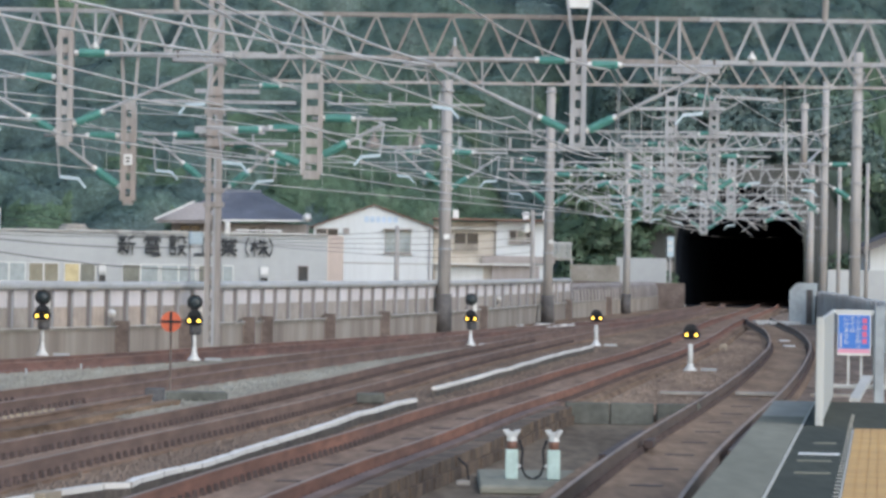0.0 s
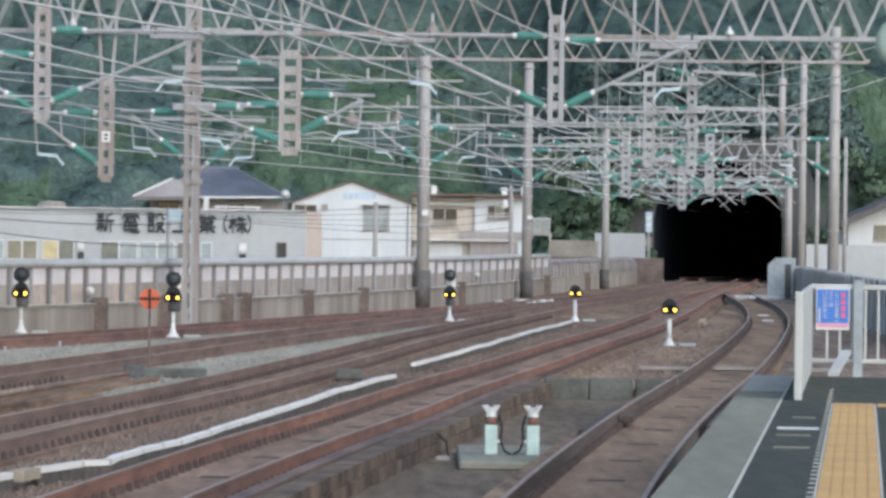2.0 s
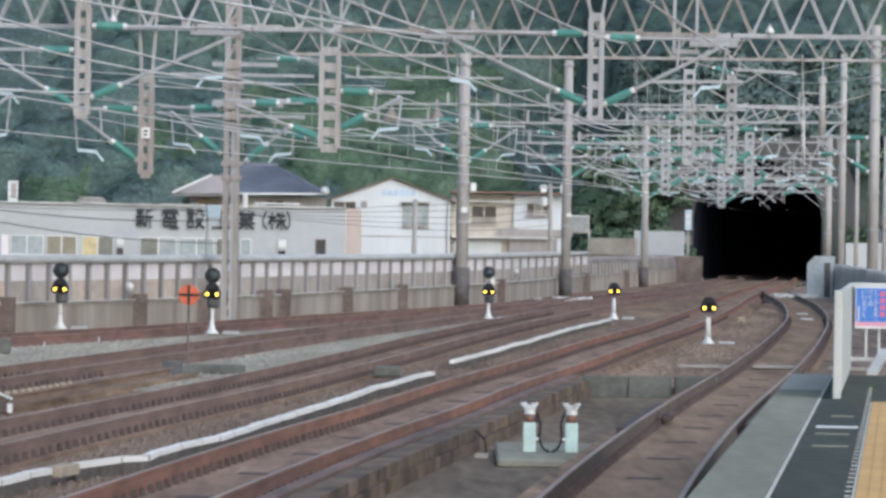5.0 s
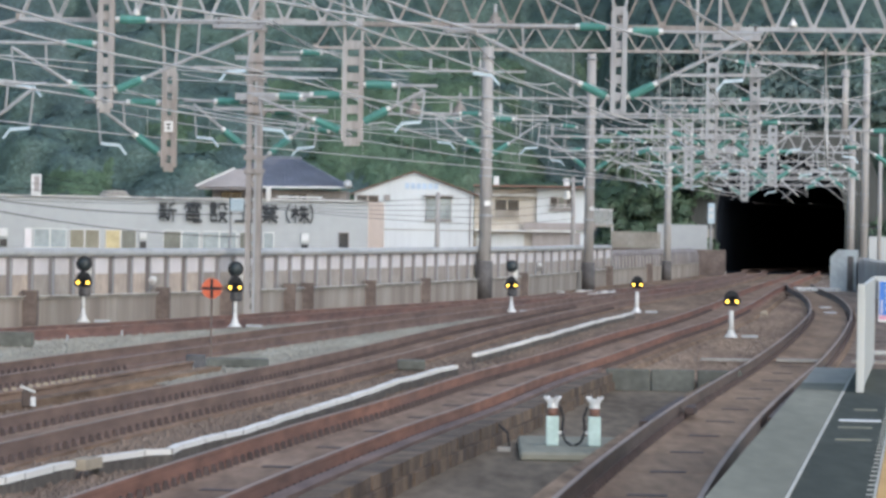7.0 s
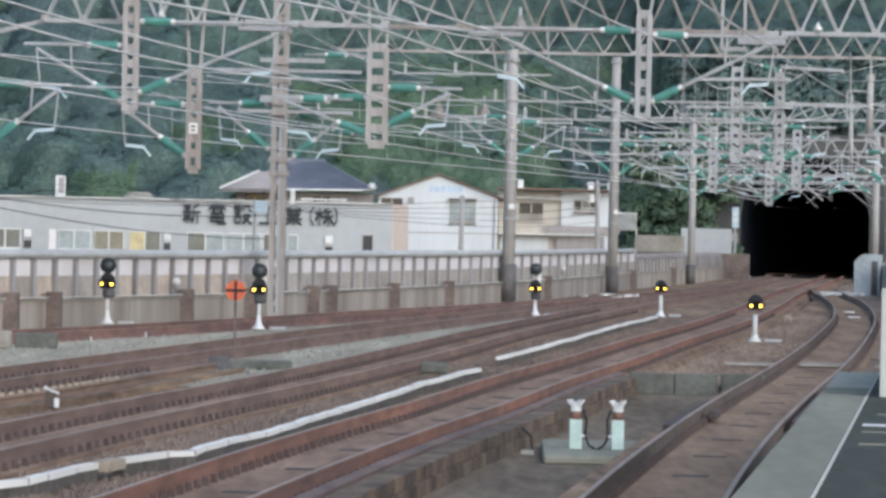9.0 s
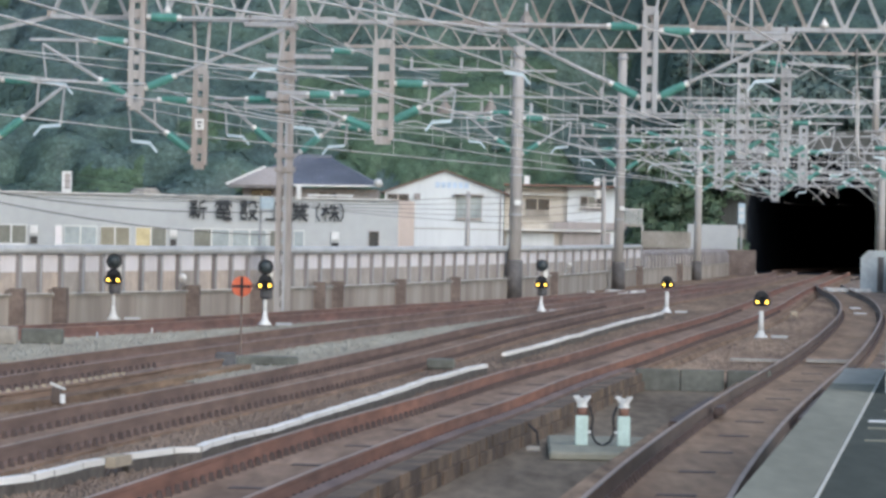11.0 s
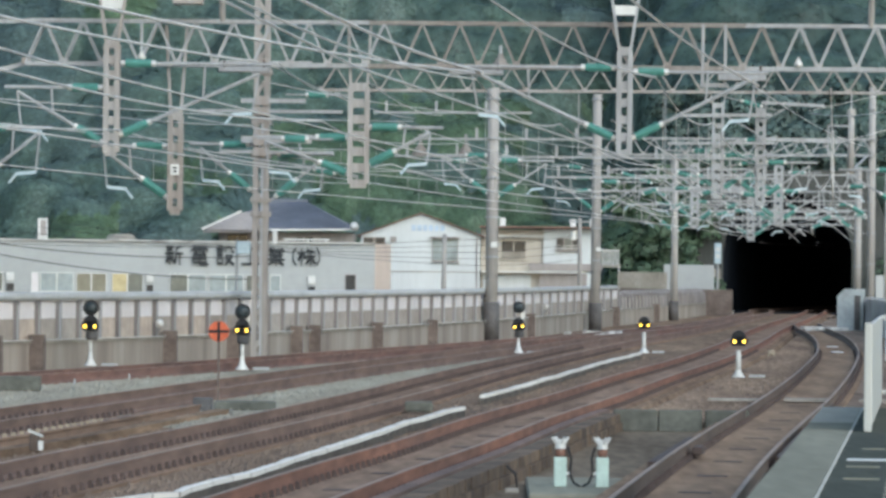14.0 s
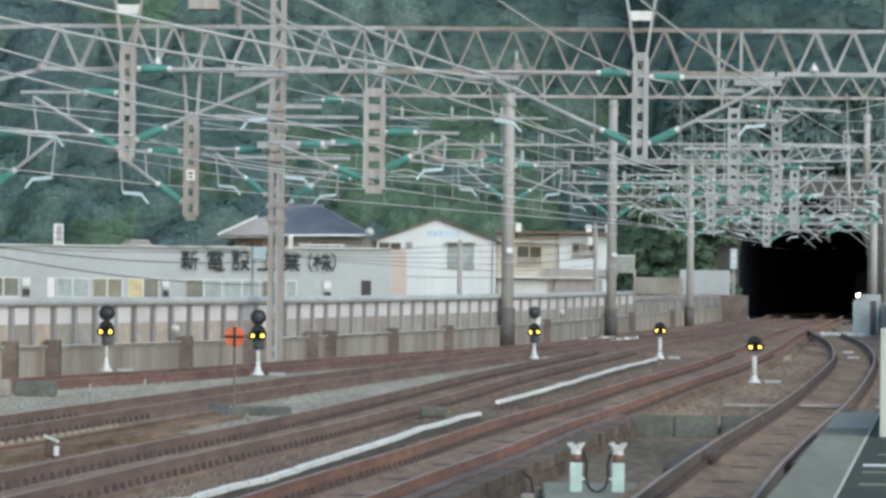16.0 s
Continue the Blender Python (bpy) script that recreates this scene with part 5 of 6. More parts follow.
trough = thing("cable_trough", "white cable trough of short lengths, snaking between the tracks", "cable trough")
near_run = [Vector((*p, 0)) for p in TROUGH[:9]]
cut = []
for a, b in zip(near_run[:-1], near_run[1:]):
    n = max(1, round((b - a).length / 1.9))
    cut += [a + (b - a) * i / n for i in range(n)]
trough_run(trough, cut + [near_run[-1]], 0.11, 0.072)
for line_, st in ((curve(TROUGH[8:], 0.5), 2.2), (curve([(-0.13, 99.4), (0.7, 107.6), (1.86, 119.3), (3.35, 135.5), (4.59, 147.1), (5.53, 155.9)], 1.0), 2.9)):
    rs = random.Random(3)
    run = [Vector((p.x + rs.uniform(-0.05, 0.05), p.y, 0)) for p, _ in resample(line_, st)]
    trough_run(trough, run, 0.11, 0.075)
part("joint_cover", Mesh().beam((-4.83, 51.95, -0.07), (-4.70, 52.75, -0.07), 0.2, 0.13), TAN, trough, "tan concrete joint cover")
first = thing("cable_trough", "first white lengths of a cable trough between the tracks", "cable trough")
trough_run(first, [Vector((*p, 0)) for p in ((-6.05, 45.26), (-5.70, 46.9), (-5.35, 48.32), (-5.22, 49.14), (-5.05, 50.7), (-4.9, 51.9))], 0.11, 0.078)

# disused steel beam and point gear between the tracks
old = thing("old_beam", "rusted disused steel beam with pale bolt heads beside the track", "steel beam")
LB = curve([(-10.4, 58), (-8.15, 71), (-6.7, 84), (-6.1, 90)])
part("beam", Mesh().sweep([(-0.12, -0.28), (-0.12, 0.0), (0.12, 0.0), (0.12, -0.04), (0.09, -0.06), (0.09, -0.22), (0.14, -0.25), (0.14, -0.28)], LB), OLD_RUST, old)
me_bolt = Mesh().box((0, 0, 0), (0.07, 0.08, 0.06)).data("bolt_plate", TAN)
for p, a in resample(LB, 0.6, 0, 22):
    piece("bolt_plate", me_bolt, old, Matrix.Translation((p.x + 0.05, p.y, 0.025)) @ pose(0, 0, 0, 0, 0, math.degrees(a)))
part("end_box", Mesh().box((-6.0, 90.8, -0.05), (0.4, 0.45, 0.32)), CASE, old, "dark end box", bevel=0.02)
part("kerb", Mesh().sweep([(-0.15, -0.35), (-0.15, -0.1), (0.15, -0.1), (0.15, -0.35)], offset(LB, 0.55)), BALLAST, old, "earthy concrete kerb")
gear = thing("point_lever", "weathered point lever with a white block", "point lever", at=(-7.2, 69.0, 0.1))
part("block", Mesh().box((0.05, 0, -0.13), (0.08, 0.09, 0.15)), WHITE, gear, bevel=0.01)
part("pedestal", Mesh().box((-0.06, 0.1, -0.08), (0.15, 0.16, 0.28)), RUST_DARK, gear, bevel=0.02)
part("lever", Mesh().beam((-0.10, 0.05, 0.09), (0.09, 0.0, 0.02), 0.035).beam((-0.10, 0.05, 0.09), (-0.16, 0.05, 0.12), 0.04), FITTING, gear)
for x, y, w, h, mt, lb in ((-13.15, 103.5, 2.6, 0.42, CONCRETE, "pale low concrete trough block"), (-11.35, 104.5, 1.0, 0.36, CONCRETE_DARK, "dark low concrete block"), (-5.2, 92.3, 1.3, 0.2, CONCRETE_DARK, "grey low concrete block"), (-1.5, 92.6, 0.6, 0.22, CONCRETE_DARK, "grey low concrete block")):
    t = thing("concrete_block", lb + " on the ballast", "block")
    part("body", Mesh().box((x, y, -0.19 + h / 2), (w, 0.5, h)), mt, t, bevel=0.03)
for x, y in ((-9.7, 116.5), (-10.6, 110.5), (3.9, 143)):
    t = thing("track_stake", "short pale stake beside the rail", "stake", "small stakes")
    part("stake", Mesh().box((x, y, -0.12), (0.045, 0.045, 0.16)), STUCCO, t)
mk = thing("yellow_marker", "small dull yellow marker block on the ballast", "marker", at=(10.39, 159.5, 0))
part("block", Mesh().box((0, 0, -0.05), (0.26, 0.18, 0.16)), TAN, mk, bevel=0.02)
for s_ in (-0.11, 0.11):
    part("leg", Mesh().box((s_, 0, -0.16), (0.06, 0.1, 0.1)), TAN, mk)
for x, y in ((14.1, 178.1), (13.35, 166.1)):
    t = thing("track_plate", "white plate lying between the rails", "plate", "white plates")
    part("plate", Mesh().box((x, y, -0.12), (0.42, 0.9, 0.04)), WHITE, t)
sw = thing("walkway", "pale worn boards crossing the curving track", "walkway")
part("board", Mesh().box((7.6, 102.5, -0.125), (1.2, 0.9, 0.06), -0.1), CONCRETE, sw)
part("outer_board", Mesh().box((5.9, 102.4, -0.135), (1.4, 0.7, 0.05), -0.1), CONCRETE, sw)
part("outer_board", Mesh().box((9.4, 102.8, -0.135), (1.2, 0.7, 0.05), -0.1), CONCRETE, sw)

# the sunken strip between two tracks
pw = thing("pit_wall", "damp grey-green block wall closing the sunken strip", "low wall", kind="structure")
for i in range(2):
    part("wall_block", Mesh().box((3.05 + 0.93 * i, 89.9, -0.23), (0.91, 0.3, 0.46)), CONCRETE_DARK, pw, bevel=0.02)
part("wall_block", Mesh().box((4.95, 89.9, -0.23), (0.91, 0.3, 0.46)), CONCRETE_DARK, pw, bevel=0.02)
kerb = thing("masonry_kerb", "rough brown masonry kerb along the red track", "kerb", kind="structure")
for course, (zc, out, shift) in enumerate(((-0.36, 0.04, 0.0), (-0.175, 0.0, 0.37))):
    kb = Mesh().box((0, 0, 0), (0.34, 0.72, 0.175)).data("kerb_stone", KERB_STONE)
    for p, a in resample(offset(T4, 1.38 + out), 0.75, shift):
        if 42 < p.y < 90:
            piece("kerb_stone", kb, kerb, Matrix.Translation((p.x + 0.012 * math.sin(p.y * 11), p.y, zc)) @ pose(0, 0, 0, 0, 0, math.degrees(a) + math.sin(p.y * 3)))
top = offset(T4, 1.05)
part("edge_beam", Mesh().sweep([(-0.1, -0.3), (-0.1, -0.06), (0.1, -0.06), (0.1, -0.3)], [p for p in top if 40 < p.y < 92]), RUST, kerb, "brown stained edge beam")
pad = thing("equipment_pad", "pale concrete pad in the sunken strip", "pad")
part("pad", Mesh().box((1.35, 64.3, -0.39), (1.55, 5.0, 0.13)), COPING, pad, bevel=0.03)
for x in (1.10, 1.74):
    t = thing("cable_terminal", "pale green cable terminal box with a silver cap", "terminal box", "cable terminals", at=(x * 0.968, 63.8, -0.325))
    part("box", Mesh().box((0, 0, 0.22), (0.185, 0.16, 0.44)), PALE_GREEN, t, bevel=0.012)
    part("neck", Mesh().cyl((0, 0, 0.44), (0, 0, 0.56), 0.075, n=10), RUST_RED, t, "rusty neck", smooth=True)
    cp = part("cap", Mesh().cyl((0, 0, 0.56), (0, 0, 0.70), 0.085, 0.07, 10), FITTING, t, "silver cap")
    for k in range(4):
        an = 0.6 + k * 1.5
        part("lug", Mesh().cyl((0.07 * math.cos(an), 0.07 * math.sin(an), 0.64), (0.14 * math.cos(an), 0.1 * math.sin(an), 0.73), 0.022, n=6), FITTING, cp)
    s_ = 1 if x < 1.4 else -1
    pts = [(s_ * 0.11, -0.02, 0.58), (s_ * 0.16, -0.03, 0.42), (s_ * 0.14, -0.03, 0.2), (s_ * 0.2, -0.03, 0.06), (s_ * 0.3, -0.02, 0.0)]
    part("cable", Mesh().tube([Vector(p) for p in pts], 0.02, 6), BLACK, t, "black looped cable")
    part("clip", Mesh().box((s_ * 0.11, -0.03, 0.2), (0.05, 0.05, 0.04)), FITTING, t)
lamp = thing("junction_box", "small grey junction box with a bent cable on the kerb", "junction box", at=(0.35, 63.2, -0.42))
part("box", Mesh().box((0, 0, 0.06), (0.2, 0.12, 0.07)), CONCRETE, lamp, bevel=0.01)
part("cable", Mesh().tube([Vector(p) for p in ((0.08, 0, 0.1), (0.05, 0.02, 0.3), (-0.08, 0.05, 0.42))], 0.018, 6), BLACK, lamp)
# added dark strips; the right one stands for its rail's shaded inner side
gr = thing("rail_dark_strips", "dark strips beside the platform track, the right one for its rail's shade", "guard rail")
part("dark_strip", Mesh().sweep([(-0.12, -0.3), (-0.12, 0.05), (0.12, 0.05), (0.12, -0.3)], [p for p in offset(T5, 1.02) if 66 < p.y < 82]), IRON, gr)
part("dark_strip", Mesh().sweep([(-0.1, -0.3), (-0.1, -0.14), (0.1, -0.14), (0.1, -0.3)], [p for p in offset(T5, -1.1) if 68 < p.y < 80]), IRON, gr)
jt = thing("rail_joint", "dark insulated rail joint box", "rail joint")
part("joint", Mesh().box((at_y(T5, 71) - 0.55, 71, -0.06), (0.16, 0.9, 0.14), -0.11), IRON, jt, bevel=0.02)

# right of the tracks: cabin and barrier
cab = thing("trackside_cabin", "grey-blue sheet-metal cabin with an open doorway by the tunnel", "cabin", at=(19.95, 240, 0), rz=-0.12)
part("body", Mesh().add([(-0.7, 0, -0.3), (0.75, 0, -0.3), (0.75, 0, 2.05), (-0.3, 0, 2.05), (-0.7, 0, 1.65), (-0.7, 3, -0.3), (0.75, 3, -0.3), (0.75, 3, 2.05), (-0.3, 3, 2.05), (-0.7, 3, 1.65)],
     [(0, 1, 2, 3, 4), (5, 6, 7, 8, 9), (0, 1, 6, 5), (1, 2, 7, 6), (2, 3, 8, 7), (3, 4, 9, 8), (4, 0, 5, 9)]), BLUEGREY, cab)
part("doorway", Mesh().box((0.42, -0.02, 0.75), (0.34, 0.05, 1.9)), POLE_DARK, cab, "dark rusty doorway")
bar = thing("noise_barrier", "grey-blue sheet barrier with a rounded top rail", "barrier", kind="structure")
BL = curve([(20.9, 239), (19.2, 205), (17.2, 170), (15.6, 140), (14.9, 110)])
sheet = Mesh().beam((0, -1.95, 0.6), (0, 1.95, 0.6), 0.06, 1.8).data("barrier_sheet", BLUEGREY)
for p, a in resample(BL, 4.0):
    o = piece("barrier_sheet", sheet, bar, Matrix.Translation((p.x, p.y, 0)) @ pose(0, 0, 0, 0, 0, math.degrees(a)))
    part("upright", Mesh().box((p.x - 0.06, p.y + 2, 0.66), (0.14, 0.14, 1.95)), STEEL, bar)
part("barrier_top", Mesh().sweep([(0.12 * math.cos(t_), 1.55 + 0.1 * math.sin(t_)) for t_ in np.linspace(0, 2 * math.pi, 9)[:-1]], offset(BL, 0.0)), BLUEGREY, bar, smooth=True)
rub = thing("pale_rubble", "heap of pale stone chips beside the track", "rubble", kind="stuff")
rm = Mesh()
rr = random.Random(4)
for x0, y0 in ((18.0, 232), (16.6, 320), (5.2, 205)):
    for k in range(40):
        rm.box((x0 + rr.gauss(0, 0.5), y0 + rr.gauss(0, 2.0), -0.12 + rr.random() * 0.1), (0.2 + 0.2 * rr.random(), 0.3, 0.12), rr.random() * 3)
part("stones", rm, FITTING, rub)

# low walls by the tunnel
lw = thing("boundary_wall", "pale concrete boundary walls beside the tunnel", "wall", kind="structure")
corr = Mesh()
for i in range(14):
    corr.box((8.95 + 0.24 * i, 300, 2.3), (0.16, 0.12, 1.15))
part("corrugated_sheet", Mesh().box((10.6, 300.1, 2.3), (3.35, 0.06, 1.12)), CONCRETE, lw)
tagged(part("corrugations", corr, CONCRETE, lw), kind="stuff")
part("wall_panel", Mesh().box((14.6, 318, 2.5), (3.7, 0.4, 1.9)), STUCCO, lw)
part("retaining_wall", Mesh().box((37, 300, 1.0), (20.6, 0.5, 3.65)), STUCCO, lw)
part("retaining_wall", Mesh().box((13.2, 316, 0.5), (9.0, 0.5, 2.3)), BROWN_BLOCK, lw)
bb = thing("signal_cabinet", "pale blue equipment cabinet on a post", "cabinet", at=(16.7, 318, 0))
part("cabinet", Mesh().box((0, 0, 4.3), (0.5, 0.4, 1.5)), ARM, bb, bevel=0.03)
part("post", Mesh().cyl((0, 0, -0.3), (0, 0, 3.6), 0.09, n=8), STEEL, bb)
for z in (4.6, 4.1):
    part("window_strip", Mesh().box((0, -0.215, z), (0.34, 0.03, 0.3)), WHITE, bb)

# ---------------------------------------------------------------- buildings
def window(parent, x0, x1, z0, z1, y, panes=2, glassm=None, frame_m=None, sill=True):
    """Framed window let in front of a wall at y, facing the yard."""
    fm = frame_m or WHITE
    w = part("window", Mesh().box(((x0 + x1) / 2, y - 0.01, (z0 + z1) / 2), (x1 - x0, 0.06, z1 - z0)), fm, parent)
    k = (x1 - x0) / panes
    for i in range(panes):
        part("pane", Mesh().box((x0 + k * (i + 0.5), y - 0.045, (z0 + z1) / 2), (k - 0.1, 0.03, z1 - z0 - 0.12)), glassm[i % len(glassm)] if glassm else PANE, w)
    if sill:
        part("sill", Mesh().box(((x0 + x1) / 2, y - 0.08, z0 - 0.04), (x1 - x0 + 0.15, 0.16, 0.07)), fm, w)
    return w


office = thing("office_building", "long pale grey office block with a row of windows", "building")
part("wall", Mesh().box((-31.0, 286.05, 1.9), (47.0, 12, 5.2)), STUCCO, office)
part("end_wall", Mesh().beam((-7.46, 280.05, 1.92), (-6.62, 286, 1.92), 0.06, 5.16), STUCCO_SUNLIT, office, "end wall with sunlight in its peach colour")
part("parapet_cap", Mesh().box((-31.0, 280.0, 4.53), (47.1, 0.3, 0.08)), WHITE, office)
ZW0, ZW1 = 1.15, 2.42
def vent_window(parent, x0, x1, z0, z1):
    """Narrow opening with a white fan box over a dark lower light."""
    w = part("vent_window", Mesh().box(((x0 + x1) / 2, 280.01, (z0 + z1) / 2), (x1 - x0, 0.06, z1 - z0)), STUCCO, parent)
    zm = (z0 + z1) / 2 + 0.05
    part("fan_box", Mesh().box(((x0 + x1) / 2, 279.94, (zm + z1) / 2), (x1 - x0 - 0.06, 0.12, z1 - zm - 0.05)), WHITE, w, "white fan box", bevel=0.02)
    part("lower_light", Mesh().box(((x0 + x1) / 2, 279.96, (z0 + zm) / 2 - 0.05), (x1 - x0 - 0.1, 0.05, zm - z0 - 0.2)), PANE_DARK, w)


window(office, -34.10, -33.70, ZW0, ZW1, 280.02, 1, [PANE_PALE])
window(office, -33.59, -31.58, ZW0, ZW1, 280.02, 2, [PANE])
window(office, -29.75, -29.28, ZW0, ZW1, 280.02, 1, [FROST])
window(office, -29.17, -27.01, ZW0, ZW1, 280.02, 2, [PANE_PALE])
window(office, -26.83, -24.86, ZW0, ZW1, 280.02, 2, [PANE_OLIVE])
window(office, -24.53, -22.48, ZW0, ZW1, 280.02, 2, [PANE_YELLOW, PANE])
window(office, -20.76, -18.39, ZW0, ZW1, 280.02, 2, [PANE, PANE_PALE])
window(office, -18.24, -15.97, ZW0, ZW1, 280.02, 2, [PANE_PALE, PANE_PALE])
window(office, -15.83, -14.40, ZW0, ZW1, 280.02, 2, [PANE, PANE_PALE])
window(office, -14.26, -13.56, ZW0, ZW1, 280.02, 1, [PANE_PALE])
vent_window(office, -31.40, -30.82, ZW0, ZW1 - 0.02)
vent_window(office, -22.30, -21.79, ZW0, ZW1 - 0.02)
vent_window(office, -11.84, -11.29, ZW0, ZW1 - 0.02)
window(office, -9.4, -8.7, 1.4, 2.5, 280.02, 1, [PANE_DARK], GREYWALL)
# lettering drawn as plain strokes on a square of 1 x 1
STROKES = {
    "a": "06 92 46 92|10 76 42 76|02 58 50 58|08 40 46 40|27 98 27 02|18 90 14 70|36 90 40 70|24 36 06 14|30 36 46 18|88 96 60 84|60 84 58 30|58 30 50 06|58 58 98 58|80 58 80 00",
    "b": "16 94 84 94|08 82 92 82|08 82 06 66|92 82 94 66|50 96 50 60|22 74 40 74|60 74 78 74|22 64 40 64|60 64 78 64|16 52 84 52|16 52 16 14|84 52 84 14|16 34 84 34|16 14 84 14|50 52 50 06|50 04 96 04|96 04 96 14",
    "c": "08 94 38 94|02 80 44 80|08 66 38 66|08 52 38 52|10 38 38 38|10 38 10 06|38 38 38 06|10 08 38 08|56 94 84 94|56 94 52 66|84 94 84 68|84 68 98 68|52 48 92 48|90 48 50 02|56 36 98 02",
    "d": "12 88 88 88|50 88 50 08|02 08 98 08",
    "e": "36 98 36 78|62 98 62 78|16 94 24 82|84 94 76 82|04 76 96 76|30 72 36 60|70 72 64 60|14 58 86 58|20 46 80 46|04 32 96 32|50 58 50 00|46 30 08 04|54 30 92 04",
    "f": "02 70 44 70|24 98 24 02|22 66 04 30|28 62 44 40|58 92 52 70|54 76 94 76|48 50 99 50|74 98 74 00|72 48 48 12|76 48 99 12",
    "(": "70 98 44 70|44 70 44 30|44 30 70 02",
    ")": "30 98 56 70|56 70 56 30|56 30 30 02",
}
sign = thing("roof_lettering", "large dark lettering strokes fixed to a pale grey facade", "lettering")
for key, x, w, h in (("a", -21.1, 1.22, 1.28), ("b", -19.45, 1.22, 1.28), ("c", -17.8, 1.22, 1.28), ("d", -16.15, 1.22, 1.22), ("e", -14.5, 1.22, 1.25), ("(", -13.1, 0.75, 1.25), ("f", -12.5, 1.18, 1.22), (")", -11.5, 0.75, 1.25)):
    m = Mesh()
    for k, st in enumerate(STROKES[key].split("|")):
        a, b, c, d = (int(v) / 100 for v in st.split())
        z0 = 2.98 + (0.02 if x > -18 else 0)
        thick = 0.15 if key in "abcdef" else 0.09
        m.beam((x + a * w, 279.95 - 0.002 * k, z0 + b * h), (x + c * w, 279.95 - 0.002 * k, z0 + d * h), 0.06, thick)
    part("letter", m, INK, sign)
ac = thing("rooftop_unit", "white air-conditioning unit on the flat roof", "air conditioner")
part("casing", Mesh().box((-29.15, 281, 5.25), (0.62, 0.5, 1.35)), WHITE, ac, bevel=0.03)
part("grille", Mesh().box((-29.08, 280.73, 5.3), (0.36, 0.03, 1.0)), GREYWALL, ac)
for x, z, w in ((-24.3, 4.62, 2.2), (-34.5, 4.6, 1.6)):
    t = thing("roof_vent", "low grey ventilator on the flat roof", "vent")
    part("hood", Mesh().cyl((x, 284, z - 0.05), (x, 284, z + 0.35), w / 2, w / 3, 12), CONCRETE, t)
wp = thing("roof_rack", "white pipe rack on the flat roof", "pipe rack")
part("rail", Mesh().beam((-13.6, 284, 4.75), (-10.6, 284, 4.75), 0.09), WHITE, wp)
for x in (-13.4, -12.0, -10.8):
    part("stand", Mesh().beam((x, 284, 4.5), (x, 284, 4.75), 0.07), WHITE, wp)

# tiled house behind the office
def tiles(parent, quad, cols, material, label=""):
    """Courses of roof tiles laid on a sloping quad: lower left, lower right, upper right, upper left."""
    a, b, c, d = (Vector(p) for p in quad)
    nrm = (b - a).cross(d - a).normalized()
    for i in range(cols):
        u = (i + 0.5) / cols
        p, q = a + (b - a) * u, d + (c - d) * u
        part("tile_roll", Mesh().cyl(p + nrm * 0.03, q + nrm * 0.03, 0.045, n=5), material, parent, label)


th = thing("tiled_house", "house with a blue-grey tiled hip roof and grey walls", "house")
part("wall", Mesh().box((-15.7, 335.3, 2.5), (10.3, 8, 6.2)), GREYWALL, th)
roof = Mesh().add([(-21.5, 329.9, 5.75), (-10.2, 329.9, 5.9), (-10.2, 341, 5.9), (-21.5, 341, 5.75), (-17.2, 335, 8.05), (-14.3, 335, 8.05)], [(0, 1, 5, 4), (1, 2, 5), (2, 3, 4, 5), (3, 0, 4), (0, 3, 2, 1)])
rf = part("roof", roof, TILE_BLUE, th)
tiles(th, ((-21.2, 329.9, 5.76), (-10.4, 329.9, 5.9), (-14.4, 335, 8.03), (-17.1, 335, 8.03)), 30, TILE_BLUE)
part("eaves_board", Mesh().beam((-21.5, 329.85, 5.72), (-10.2, 329.85, 5.86), 0.08, 0.14), WHITE, th)
part("ridge", Mesh().beam((-17.3, 335, 8.1), (-14.2, 335, 8.1), 0.3, 0.25), TILE_BLUE, th)
lean = Mesh().add([(-21.9, 327.5, 5.7), (-17.0, 327.5, 5.75), (-17.6, 329.5, 7.1), (-19.0, 329.5, 7.1)], [(0, 1, 2, 3)]).add([(-21.9, 327.5, 5.5), (-17.0, 327.5, 5.55), (-17.6, 329.9, 6.9), (-19.0, 329.9, 6.9)], [(3, 2, 1, 0)])
part("side_gable", lean, GREYWALL, th, "weathered grey side gable")
part("verge", Mesh().beam((-21.9, 327.4, 5.75), (-18.9, 327.4, 7.15), 0.1, 0.16), WHITE, th)
window(th, -20.2, -18.6, 4.6, 5.4, 331.2, 2, [PANE_DARK], GREYWALL)
window(th, -15.0, -13.6, 4.75, 5.35, 331.2, 2, [PANE_DARK], GREYWALL)

# white gabled house
gh = thing("gabled_house", "white gabled house with a faded blue sign and shuttered window", "house")
Y = 300
body = Mesh().add([(-9.0, Y, -0.6), (-0.75, Y, -0.6), (-0.75, Y, 5.25), (-4.85, Y, 6.72), (-9.0, Y, 5.2), (-9.0, Y + 10, -0.6), (-0.75, Y + 10, -0.6), (-0.75, Y + 10, 5.25), (-4.85, Y + 10, 6.72), (-9.0, Y + 10, 5.2)],
                  [(0, 1, 2, 3, 4), (9, 8, 7, 6, 5), (0, 4, 9, 5), (1, 6, 7, 2), (0, 5, 6, 1)])
part("wall", body, HOUSE_WHITE, gh)
